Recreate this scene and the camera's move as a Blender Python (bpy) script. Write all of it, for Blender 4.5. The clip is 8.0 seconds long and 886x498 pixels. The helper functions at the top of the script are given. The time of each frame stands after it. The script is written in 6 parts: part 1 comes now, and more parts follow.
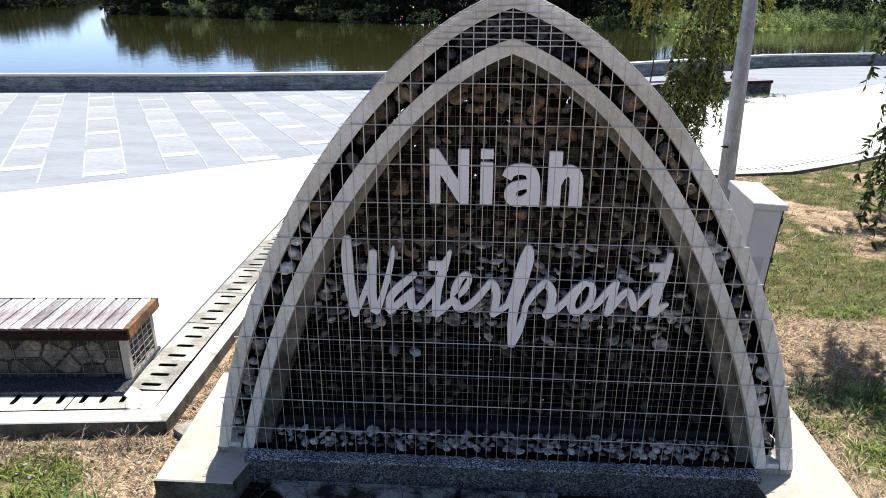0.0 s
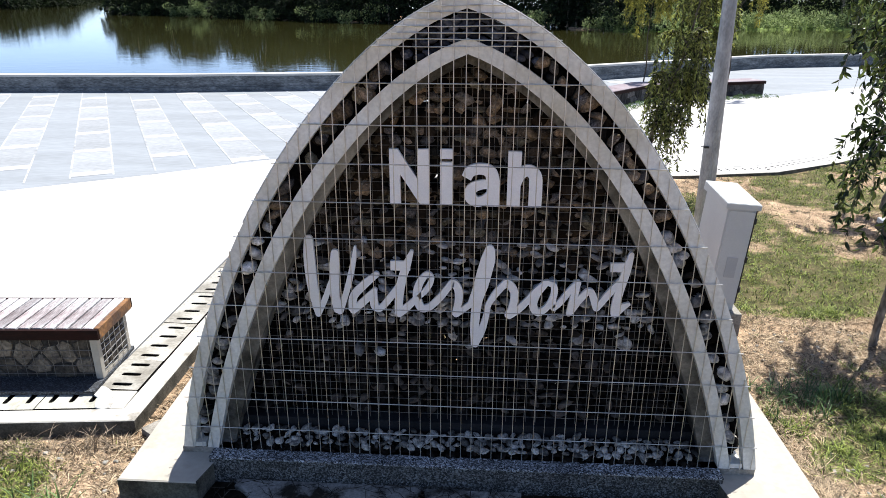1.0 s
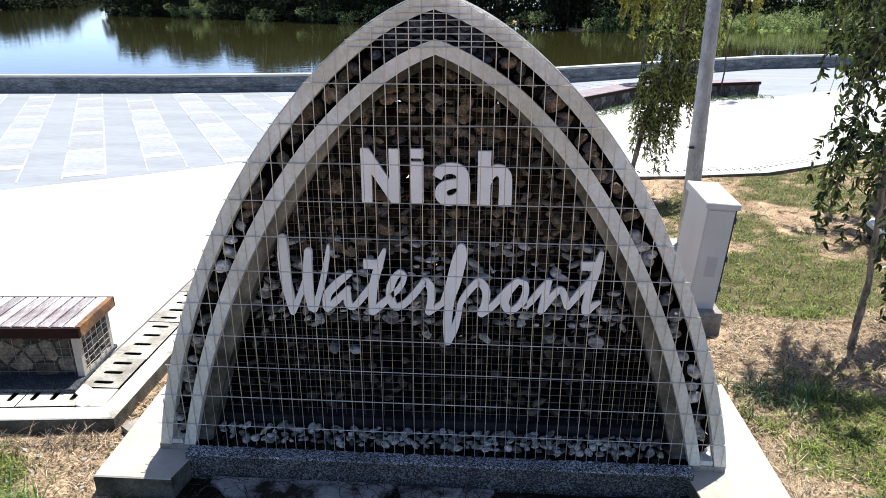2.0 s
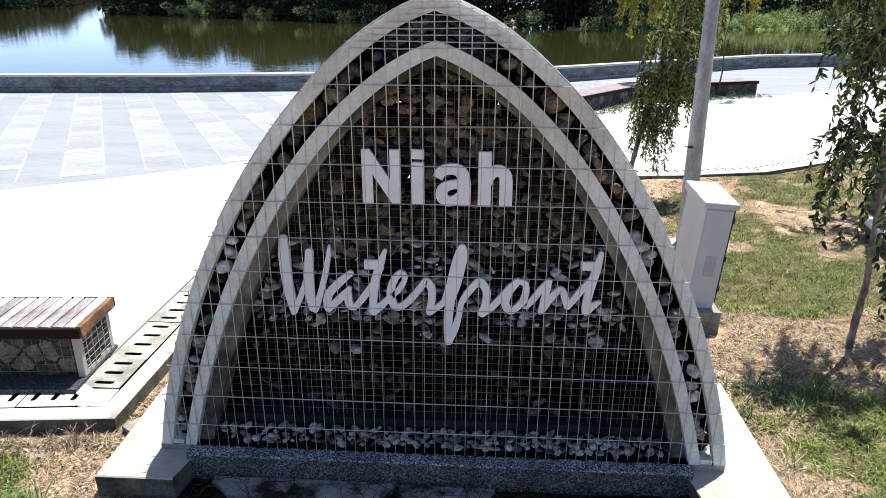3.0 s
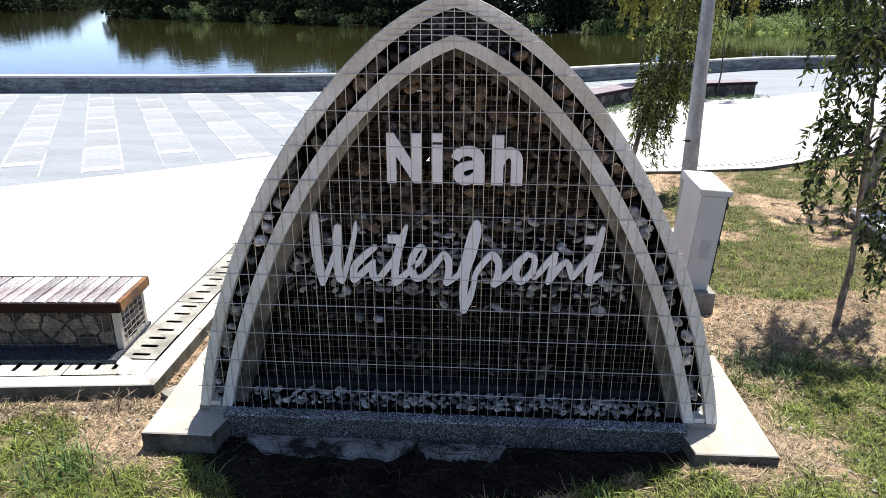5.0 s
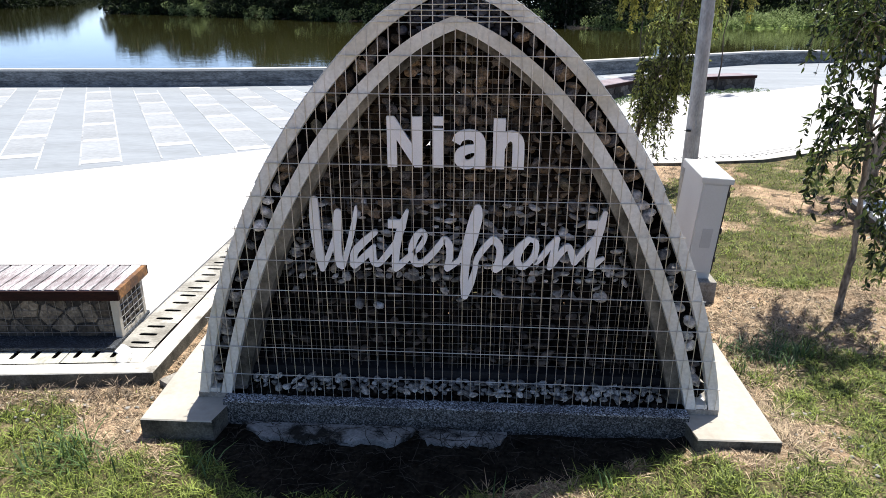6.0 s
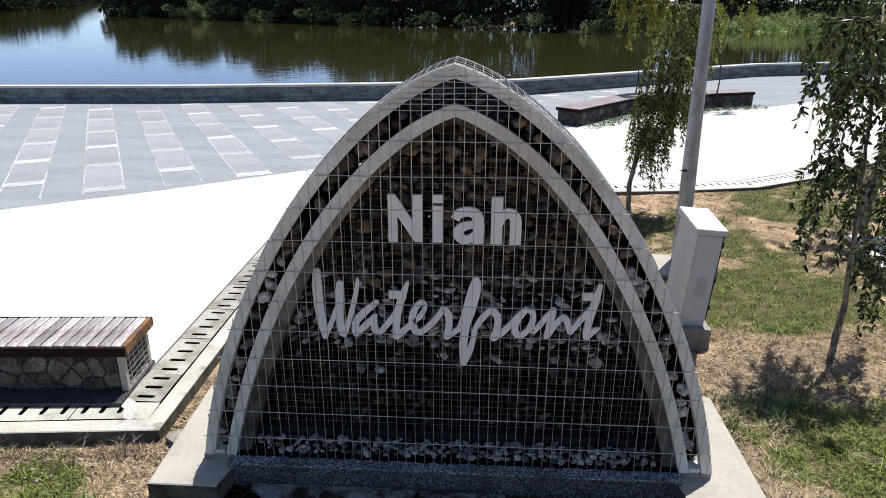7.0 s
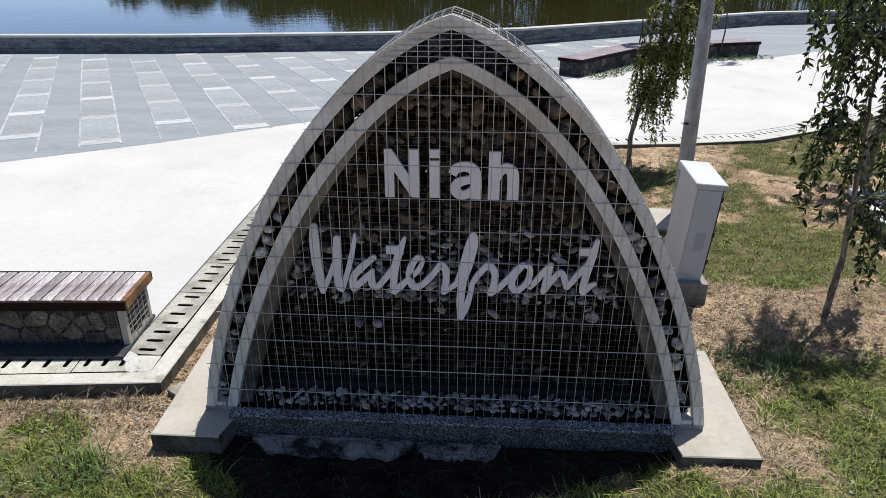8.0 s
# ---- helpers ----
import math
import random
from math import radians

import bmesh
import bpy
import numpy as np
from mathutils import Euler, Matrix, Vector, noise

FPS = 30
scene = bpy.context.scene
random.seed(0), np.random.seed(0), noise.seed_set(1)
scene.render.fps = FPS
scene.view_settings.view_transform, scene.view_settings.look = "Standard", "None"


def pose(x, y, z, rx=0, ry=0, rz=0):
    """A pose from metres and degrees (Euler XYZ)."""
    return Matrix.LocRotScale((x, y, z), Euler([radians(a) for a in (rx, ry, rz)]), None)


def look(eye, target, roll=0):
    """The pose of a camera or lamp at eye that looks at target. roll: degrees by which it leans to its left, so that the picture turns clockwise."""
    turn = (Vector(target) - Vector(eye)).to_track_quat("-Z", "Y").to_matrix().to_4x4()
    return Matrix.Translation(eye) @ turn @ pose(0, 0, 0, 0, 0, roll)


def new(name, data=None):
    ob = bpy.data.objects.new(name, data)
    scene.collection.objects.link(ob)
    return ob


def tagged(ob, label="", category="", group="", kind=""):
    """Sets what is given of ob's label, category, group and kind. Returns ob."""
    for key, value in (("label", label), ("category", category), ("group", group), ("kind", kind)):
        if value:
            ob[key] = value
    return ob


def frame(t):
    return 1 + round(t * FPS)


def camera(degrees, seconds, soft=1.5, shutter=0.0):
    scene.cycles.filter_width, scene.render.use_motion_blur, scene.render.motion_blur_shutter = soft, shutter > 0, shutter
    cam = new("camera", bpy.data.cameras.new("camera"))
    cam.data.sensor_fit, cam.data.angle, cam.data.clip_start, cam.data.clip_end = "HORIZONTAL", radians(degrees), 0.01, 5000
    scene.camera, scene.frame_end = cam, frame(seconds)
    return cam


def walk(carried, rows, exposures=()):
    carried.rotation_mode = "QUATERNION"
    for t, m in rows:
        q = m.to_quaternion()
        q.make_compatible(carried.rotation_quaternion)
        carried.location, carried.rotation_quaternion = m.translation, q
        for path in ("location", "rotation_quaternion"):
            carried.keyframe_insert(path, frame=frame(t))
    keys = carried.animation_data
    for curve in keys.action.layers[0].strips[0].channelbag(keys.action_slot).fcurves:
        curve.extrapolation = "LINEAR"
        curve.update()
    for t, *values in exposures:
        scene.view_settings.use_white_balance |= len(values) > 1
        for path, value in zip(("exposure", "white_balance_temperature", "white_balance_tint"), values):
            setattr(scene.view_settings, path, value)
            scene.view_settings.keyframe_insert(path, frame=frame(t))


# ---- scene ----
cam = camera(67.0, 8.0, soft=0.8)
EXPOSURE = 0.84
PATH = [
    (0, (0.069, 0.237, 2.309), (-0.041, 2.108, 1.609), 0.2),
    (0.5, (0.17, 0.244, 2.311), (0.06, 2.114, 1.611), 0.2),
    (1, (0.258, 0.243, 2.308), (0.147, 2.113, 1.61), 0.2),
    (1.5, (0.377, 0.233, 2.314), (0.267, 2.103, 1.614), 0.2),
    (1.7, (0.395, 0.226, 2.31), (0.283, 2.097, 1.614), 0.2),
    (2.8, (0.405, 0.214, 2.312), (0.29, 2.086, 1.615), 0.2),
    (3, (0.389, 0.21, 2.32), (0.281, 2.081, 1.621), 0.2),
    (3.5, (0.369, 0.157, 2.319), (0.26, 2.028, 1.62), 0.2),
    (4, (0.346, 0.05, 2.315), (0.237, 1.92, 1.617), 0.2),
    (4.2, (0.343, -0.007, 2.309), (0.232, 1.864, 1.613), 0.2),
    (5.3, (0.32, -0.17, 2.28), (0.208, 1.704, 1.59), 0.2),
    (5.5, (0.315, -0.165, 2.248), (0.206, 1.706, 1.548), 0.2),
    (6, (0.318, -0.154, 2.228), (0.21, 1.716, 1.528), 0.2),
    (6.2, (0.319, -0.148, 2.294), (0.209, 1.724, 1.602), 0.2),
    (6.5, (0.314, -0.126, 2.465), (0.207, 1.745, 1.766), 0.2),
    (7, (0.317, -0.113, 2.624), (0.209, 1.759, 1.927), 0.2),
    (7.5, (0.323, -0.107, 2.638), (0.215, 1.761, 1.933), 0.2),
    (7.7, (0.325, -0.095, 2.647), (0.22, 1.747, 1.874), 0.2),
    (8, (0.335, -0.098, 2.635), (0.229, 1.72, 1.807), 0.2),
]
walk(cam, [(t, look(eye, target, roll)) for t, eye, target, roll in PATH], exposures=[(s, EXPOSURE + e, k, 10) for s, e, k in ((0.0, 0.0, 6460), (1.0, 0.08, 6440), (2.0, 0.12, 6440), (4.0, 0.13, 6460), (5.5, 0.03, 6530), (6.0, 0.03, 6530), (6.5, -0.13, 6460), (7.0, -0.42, 6450), (7.5, -0.53, 6420), (8.0, -0.60, 6420))])

# ---- world, sun ----
SUN_DIR = Vector((0.22, 0.36, 1.0)).normalized()
world = bpy.data.worlds.new("sky_world")
scene.world = world
world.use_nodes = True
wn = world.node_tree.nodes
sky = wn.new("ShaderNodeTexSky")
sky.sky_type = "NISHITA"
sky.sun_disc = False
sky.sun_elevation = math.asin(SUN_DIR.z)
sky.sun_rotation = math.atan2(SUN_DIR.x, SUN_DIR.y)
sky.air_density, sky.dust_density, sky.ozone_density = 0.4, 0.5, 1.0
wn["Background"].inputs["Strength"].default_value = 0.145
world.node_tree.links.new(sky.outputs[0], wn["Background"].inputs[0])
sun_data = bpy.data.lights.new("sun", "SUN")
sun_data.energy, sun_data.angle, sun_data.color = 4.6, radians(0.53), (1.0, 0.97, 0.92)
sun = new("sun", sun_data)
sun.matrix_world = look(SUN_DIR * 60, (0, 0, 0))


# ---- materials ----
def surf(name, c1, c2, scale=4.0, rough=0.8, metal=0.0, fine=60.0, fine_amt=0.35, bump=0.3, bump_d=0.004, rand=0.0, island=0.0,
         stain=None, stain_scale=1.3, stain_lo=0.55, stain_hi=0.72, spec=0.4, stretch=None):
    """A two-scale procedural surface: c1 and c2 drift slowly, fine grain on top, optional stains."""
    m = bpy.data.materials.new(name)
    m.use_nodes = True
    nt = m.node_tree
    N, L = nt.nodes, nt.links
    b = N["Principled BSDF"]
    b.inputs["Roughness"].default_value = rough
    b.inputs["Metallic"].default_value = metal
    b.inputs["Specular IOR Level"].default_value = spec
    tc = N.new("ShaderNodeTexCoord")
    vec = tc.outputs["Object"]
    if stretch:
        mp = N.new("ShaderNodeMapping")
        mp.inputs["Scale"].default_value = stretch
        L.new(vec, mp.inputs[0])
        vec = mp.outputs[0]
    n1 = N.new("ShaderNodeTexNoise")
    n1.inputs["Scale"].default_value, n1.inputs["Detail"].default_value = scale, 5.0
    L.new(vec, n1.inputs["Vector"])
    n2 = N.new("ShaderNodeTexNoise")
    n2.inputs["Scale"].default_value, n2.inputs["Detail"].default_value = fine, 3.0
    L.new(vec, n2.inputs["Vector"])
    r1 = N.new("ShaderNodeMapRange")
    r1.inputs[1].default_value, r1.inputs[2].default_value = 0.35, 0.65
    L.new(n1.outputs[0], r1.inputs[0])
    mix = N.new("ShaderNodeMix")
    mix.data_type = "RGBA"
    mix.inputs[6].default_value, mix.inputs[7].default_value = (*c1, 1), (*c2, 1)
    L.new(r1.outputs[0], mix.inputs[0])
    col = mix.outputs[2]
    if stain:
        n3 = N.new("ShaderNodeTexNoise")
        n3.inputs["Scale"].default_value, n3.inputs["Detail"].default_value, n3.inputs["Roughness"].default_value = stain_scale, 8.0, 0.65
        L.new(vec, n3.inputs["Vector"])
        r3 = N.new("ShaderNodeMapRange")
        r3.inputs[1].default_value, r3.inputs[2].default_value = stain_lo, stain_hi
        L.new(n3.outputs[0], r3.inputs[0])
        ms = N.new("ShaderNodeMix")
        ms.data_type = "RGBA"
        ms.inputs[7].default_value = (*stain, 1)
        L.new(r3.outputs[0], ms.inputs[0])
        L.new(col, ms.inputs[6])
        col = ms.outputs[2]
    hsv = N.new("ShaderNodeHueSaturation")
    L.new(col, hsv.inputs["Color"])
    r2 = N.new("ShaderNodeMapRange")
    r2.inputs[1].default_value, r2.inputs[2].default_value = 0.3, 0.7
    r2.inputs[3].default_value, r2.inputs[4].default_value = 1 - fine_amt, 1 + fine_amt
    L.new(n2.outputs[0], r2.inputs[0])
    val = r2.outputs[0]
    if rand or island:
        if rand:
            src = N.new("ShaderNodeObjectInfo").outputs["Random"]
        else:
            src = N.new("ShaderNodeNewGeometry").outputs["Random Per Island"]
        amt = rand or island
        rr = N.new("ShaderNodeMapRange")
        rr.inputs[3].default_value, rr.inputs[4].default_value = 1 - amt, 1 + amt
        L.new(src, rr.inputs[0])
        mu = N.new("ShaderNodeMath")
        mu.operation = "MULTIPLY"
        L.new(val, mu.inputs[0])
        L.new(rr.outputs[0], mu.inputs[1])
        val = mu.outputs[0]
    L.new(val, hsv.inputs["Value"])
    L.new(hsv.outputs[0], b.inputs["Base Color"])
    if bump:
        bp = N.new("ShaderNodeBump")
        bp.inputs["Strength"].default_value, bp.inputs["Distance"].default_value = bump, bump_d
        L.new(n2.outputs[0], bp.inputs["Height"])
        L.new(bp.outputs[0], b.inputs["Normal"])
    return m


def leafy(name, c1, c2, trans=0.35, rough=0.5, bias=1.0):
    """Leaves: colour varies from leaf to leaf, light passes through them."""
    m = bpy.data.materials.new(name)
    m.use_nodes = True
    nt = m.node_tree
    N, L = nt.nodes, nt.links
    b, out = N["Principled BSDF"], N["Material Output"]
    b.inputs["Roughness"].default_value = rough
    b.inputs["Specular IOR Level"].default_value = 0.35
    geo = N.new("ShaderNodeNewGeometry")
    mix = N.new("ShaderNodeMix")
    mix.data_type = "RGBA"
    mix.inputs[6].default_value, mix.inputs[7].default_value = (*c1, 1), (*c2, 1)
    pw = N.new("ShaderNodeMath")
    pw.operation = "POWER"
    pw.inputs[1].default_value = bias
    L.new(geo.outputs["Random Per Island"], pw.inputs[0])
    L.new(pw.outputs[0], mix.inputs[0])
    L.new(mix.outputs[2], b.inputs["Base Color"])
    tr = N.new("ShaderNodeBsdfTranslucent")
    L.new(mix.outputs[2], tr.inputs[0])
    sh = N.new("ShaderNodeMixShader")
    sh.inputs[0].default_value = trans
    L.new(b.outputs[0], sh.inputs[1])
    L.new(tr.outputs[0], sh.inputs[2])
    L.new(sh.outputs[0], out.inputs[0])
    return m


M_BAND = surf("painted_render", (0.775, 0.77, 0.74), (0.68, 0.675, 0.635), 5, 0.75, fine=60, fine_amt=0.10, bump=0.15, stain=(0.49, 0.455, 0.36), stain_scale=1.3, stain_lo=0.42, stain_hi=0.70, spec=0.3)
# stains, and a darker colour that paints the recessed rib's shade
M_SOFFIT = surf("stained_shaded_soffit", (0.35, 0.33, 0.285), (0.20, 0.188, 0.158), 4, 0.85, fine=80, fine_amt=0.15, bump=0.25, stain=(0.04, 0.037, 0.03), stain_scale=2.0, stain_lo=0.42, stain_hi=0.62, spec=0.1)
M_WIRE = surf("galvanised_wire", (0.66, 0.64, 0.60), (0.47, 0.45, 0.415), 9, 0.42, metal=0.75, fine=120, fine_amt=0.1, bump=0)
M_WIRE_BACK = surf("darker_wire", (0.24, 0.22, 0.195), (0.14, 0.13, 0.115), 9, 0.5, metal=0.3, fine=120, fine_amt=0.1, bump=0)
M_LETTER = surf("letter_aluminium", (0.89, 0.89, 0.915), (0.83, 0.83, 0.855), 6, 0.5, metal=0.08, fine=150, fine_amt=0.04, bump=0.05)
M_STONE_TAN = surf("tan_river_stone", (0.215, 0.155, 0.102), (0.066, 0.050, 0.036), 2.6, 0.85, fine=11, fine_amt=0.6, bump=0.5, rand=0.75, stain=(0.26, 0.22, 0.175), stain_scale=3.2, spec=0.2)
M_STONE_OLIVE = surf("olive_river_stone", (0.15, 0.128, 0.085), (0.050, 0.044, 0.033), 2.6, 0.85, fine=11, fine_amt=0.6, bump=0.5, rand=0.75, stain=(0.22, 0.195, 0.15), stain_scale=3.2, spec=0.2)
M_STONE_GREY = surf("grey_brown_river_stone", (0.135, 0.118, 0.108), (0.044, 0.039, 0.036), 2.6, 0.85, fine=11, fine_amt=0.6, bump=0.5, rand=0.75, stain=(0.22, 0.20, 0.18), stain_scale=3.2, spec=0.2)
# deeper copy of the tan stone, darkened to paint shade between the front stones
M_STONE_TAN_J = surf("tan_river_stone_gap_shade", (0.030, 0.021, 0.014), (0.012, 0.010, 0.008), 9, 0.95, fine=70, fine_amt=0.3, bump=0.5, island=0.7, spec=0.05)
M_PEBBLE = surf("grey_river_pebble", (0.60, 0.575, 0.55), (0.20, 0.192, 0.19), 2.5, 0.75, fine=9, fine_amt=0.35, bump=0.25, rand=0.75, stain=(0.14, 0.138, 0.14), stain_scale=3, stain_lo=0.58, spec=0.25)
M_PEBBLE_J = surf("grey_river_pebble_deep", (0.46, 0.44, 0.42), (0.10, 0.096, 0.094), 12, 0.75, fine=70, fine_amt=0.3, bump=0.4, island=0.85, spec=0.2)
# near-black fill: the shade in the gaps is put into the stone colour
M_STONE_GAP_SHADE = surf("gap_shade_stone", (0.016, 0.013, 0.011), (0.005, 0.005, 0.005), 9, 0.95, fine=70, fine_amt=0.35, bump=0.4, island=0.8, spec=0.03)
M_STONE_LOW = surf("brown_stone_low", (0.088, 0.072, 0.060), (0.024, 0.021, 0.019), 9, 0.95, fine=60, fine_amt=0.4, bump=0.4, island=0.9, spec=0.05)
M_WHITE_PEBBLE = surf("white_pebble", (0.44, 0.42, 0.385), (0.11, 0.107, 0.10), 2.5, 0.75, fine=9, fine_amt=0.4, bump=0.25, rand=0.85, stain=(0.06, 0.057, 0.053), stain_scale=3, stain_lo=0.54, spec=0.15)
M_STONE_APEX = surf("slate_river_stone", (0.065, 0.069, 0.085), (0.022, 0.023, 0.03), 9, 0.85, fine=70, fine_amt=0.35, bump=0.4, island=0.8, spec=0.15)
M_SLAB = surf("pale_concrete", (0.445, 0.41, 0.35), (0.38, 0.35, 0.295), 2.5, 0.9, fine=30, fine_amt=0.06, bump=0.12, stain=(0.29, 0.255, 0.20), stain_scale=2.6, stain_lo=0.54, stain_hi=0.74)
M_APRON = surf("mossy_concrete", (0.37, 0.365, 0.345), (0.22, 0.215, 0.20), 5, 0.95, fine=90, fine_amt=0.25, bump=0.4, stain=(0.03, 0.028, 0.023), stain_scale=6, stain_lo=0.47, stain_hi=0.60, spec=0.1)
M_PLINTH = surf("rough_grey_concrete", (0.33, 0.31, 0.27), (0.23, 0.215, 0.185), 6, 0.95, fine=60, fine_amt=0.25, bump=0.5, stain=(0.12, 0.105, 0.08), stain_scale=5, stain_lo=0.5, spec=0.1)
# for upright sides: dirt, plus their shade painted into the colour
M_SLAB_SIDE = surf("shaded_dirty_concrete", (0.15, 0.14, 0.115), (0.085, 0.08, 0.065), 7, 0.95, fine=90, fine_amt=0.3, bump=0.5, stain=(0.035, 0.032, 0.025), stain_scale=6, stain_lo=0.5, spec=0.1)
M_KERB = surf("weathered_concrete", (0.54, 0.52, 0.46), (0.44, 0.42, 0.37), 3.5, 0.92, fine=40, fine_amt=0.12, bump=0.3, stain=(0.17, 0.15, 0.12), stain_scale=5, stain_lo=0.56, stain_hi=0.70)
M_COVER = surf("drain_cover_concrete", (0.40, 0.385, 0.34), (0.27, 0.255, 0.22), 4, 0.92, fine=45, fine_amt=0.2, bump=0.4, rand=0.2, stain=(0.17, 0.155, 0.125), stain_scale=5, stain_lo=0.50, stain_hi=0.72)
M_COVER_LIGHT = surf("bleached_cover_concrete", (0.49, 0.485, 0.425), (0.37, 0.365, 0.31), 5, 0.92, fine=45, fine_amt=0.18, bump=0.4, rand=0.1, stain=(0.22, 0.205, 0.16), stain_scale=6, stain_lo=0.55, stain_hi=0.74)
M_COVER_PALE = surf("pale_drain_cover", (0.55, 0.535, 0.51), (0.48, 0.465, 0.44), 4, 0.92, fine=130, fine_amt=0.1, bump=0.3, rand=0.1)
M_MORTAR_PALE = surf("pale_mortar", (0.52, 0.515, 0.485), (0.43, 0.42, 0.385), 9, 0.92, fine=45, fine_amt=0.15, bump=0.6, stain=(0.32, 0.30, 0.26), stain_scale=9, stain_lo=0.58, stain_hi=0.72)
M_DARK = surf("drain_channel", (0.025, 0.022, 0.018), (0.010, 0.010, 0.010), 6, 0.95, bump=0.3, spec=0.05)


def speckled(name, dark, light, scale, rough=0.7):
    """Pebble-wash: small chips of many greys set in cement, each a little proud."""
    m = bpy.data.materials.new(name)
    m.use_nodes = True
    N, L = m.node_tree.nodes, m.node_tree.links
    b = N["Principled BSDF"]
    b.inputs["Roughness"].default_value = rough
    tc = N.new("ShaderNodeTexCoord")
    vo = N.new("ShaderNodeTexVoronoi")
    vo.inputs["Scale"].default_value = scale
    L.new(tc.outputs["Object"], vo.inputs["Vector"])
    bw = N.new("ShaderNodeSeparateColor")
    L.new(vo.outputs["Color"], bw.inputs[0])
    pw = N.new("ShaderNodeMath")
    pw.operation = "POWER"
    pw.inputs[1].default_value = 2.2
    L.new(bw.outputs[0], pw.inputs[0])
    nz = N.new("ShaderNodeTexNoise")
    nz.inputs["Scale"].default_value, nz.inputs["Detail"].default_value = 5.0, 5.0
    L.new(tc.outputs["Object"], nz.inputs["Vector"])
    mu = N.new("ShaderNodeMath")
    mu.operation = "MULTIPLY"
    L.new(pw.outputs[0], mu.inputs[0])
    L.new(nz.outputs[0], mu.inputs[1])
    m2 = N.new("ShaderNodeMath")
    m2.operation = "MULTIPLY"
    m2.inputs[1].default_value = 2.0
    L.new(mu.outputs[0], m2.inputs[0])
    mix = N.new("ShaderNodeMix")
    mix.data_type = "RGBA"
    mix.inputs[6].default_value, mix.inputs[7].default_value = (*dark, 1), (*light, 1)
    L.new(m2.outputs[0], mix.inputs[0])
    L.new(mix.outputs[2], b.inputs["Base Color"])
    bp = N.new("ShaderNodeBump")
    bp.invert = True
    bp.inputs["Strength"].default_value, bp.inputs["Distance"].default_value = 0.6, 0.004
    L.new(vo.outputs["Distance"], bp.inputs["Height"])
    L.new(bp.outputs[0], b.inputs["Normal"])
    return m


# one wash in two tones: skylit top painted bright, shaded soiled front dark
M_WASH_SKYLIT = speckled("skylit_pebble_wash", (0.010, 0.011, 0.013), (0.66, 0.69, 0.72), 170)
M_WASH_SHADE_SOIL = speckled("shaded_soiled_pebble_wash", (0.007, 0.007, 0.006), (0.245, 0.25, 0.245), 150)
# the same wash darkened, painting the shade in front of the bench
M_WASH_BENCH_SHADE = speckled("bench_shade_pebble_wash", (0.006, 0.007, 0.009), (0.10, 0.115, 0.135), 150)
M_UPSTAND = surf("dark_concrete", (0.028, 0.029, 0.032), (0.014, 0.015, 0.017), 6, 0.9, fine=90, fine_amt=0.2, bump=0.3, spec=0.05)
M_PLAZA = surf("plaza_concrete", (0.555, 0.543, 0.52), (0.50, 0.49, 0.468), 0.7, 0.9, fine=14, fine_amt=0.04, bump=0.15, stain=(0.44, 0.427, 0.40), stain_scale=0.9, stain_lo=0.55, stain_hi=0.75)
M_TILE = surf("grey_paving", (0.264, 0.285, 0.302), (0.222, 0.24, 0.254), 0.8, 0.8, fine=9, fine_amt=0.10, bump=0.1, island=0.05, stretch=(0.5, 2.2, 1))
M_TILE_LIGHT = surf("white_paving", (0.48, 0.485, 0.49), (0.37, 0.375, 0.38), 1.5, 0.85, fine=5, fine_amt=0.25, bump=0.1, rand=0.15)
M_TILE_LINE = surf("pale_joint_paving", (0.42, 0.43, 0.44), (0.32, 0.33, 0.338), 1.5, 0.85, fine=5, fine_amt=0.3, bump=0.1, rand=0.2)
M_TILE_PALE = surf("pale_grey_paving", (0.300, 0.315, 0.325), (0.262, 0.276, 0.286), 1.0, 0.82, fine=9, fine_amt=0.12, bump=0.1, rand=0.07)
M_BANK = surf("grassy_bank", (0.24, 0.31, 0.095), (0.11, 0.165, 0.04), 0.25, 0.95, fine=1.4, fine_amt=0.5, bump=0.8, bump_d=0.5, stain=(0.04, 0.06, 0.018), stain_scale=0.35, stain_lo=0.55, spec=0.1)
M_PARAPET = surf("parapet_pebble_render", (0.165, 0.178, 0.188), (0.075, 0.083, 0.09), 2.6, 0.85, fine=12, fine_amt=0.45, bump=0.4, stain=(0.045, 0.05, 0.055), stain_scale=1.6, stretch=(1, 1, 3))
M_PARAPET_TOP = surf("parapet_coping", (0.52, 0.51, 0.48), (0.42, 0.41, 0.39), 2, 0.9, fine=40, fine_amt=0.1, bump=0.2)
M_GROUND = surf("lawn_soil", (0.56, 0.40, 0.26), (0.21, 0.142, 0.086), 3.2, 0.95, fine=85, fine_amt=0.6, bump=0.8, bump_d=0.010, stain=(0.075, 0.055, 0.035), stain_scale=7.0, stain_lo=0.52, stain_hi=0.62, spec=0.1)


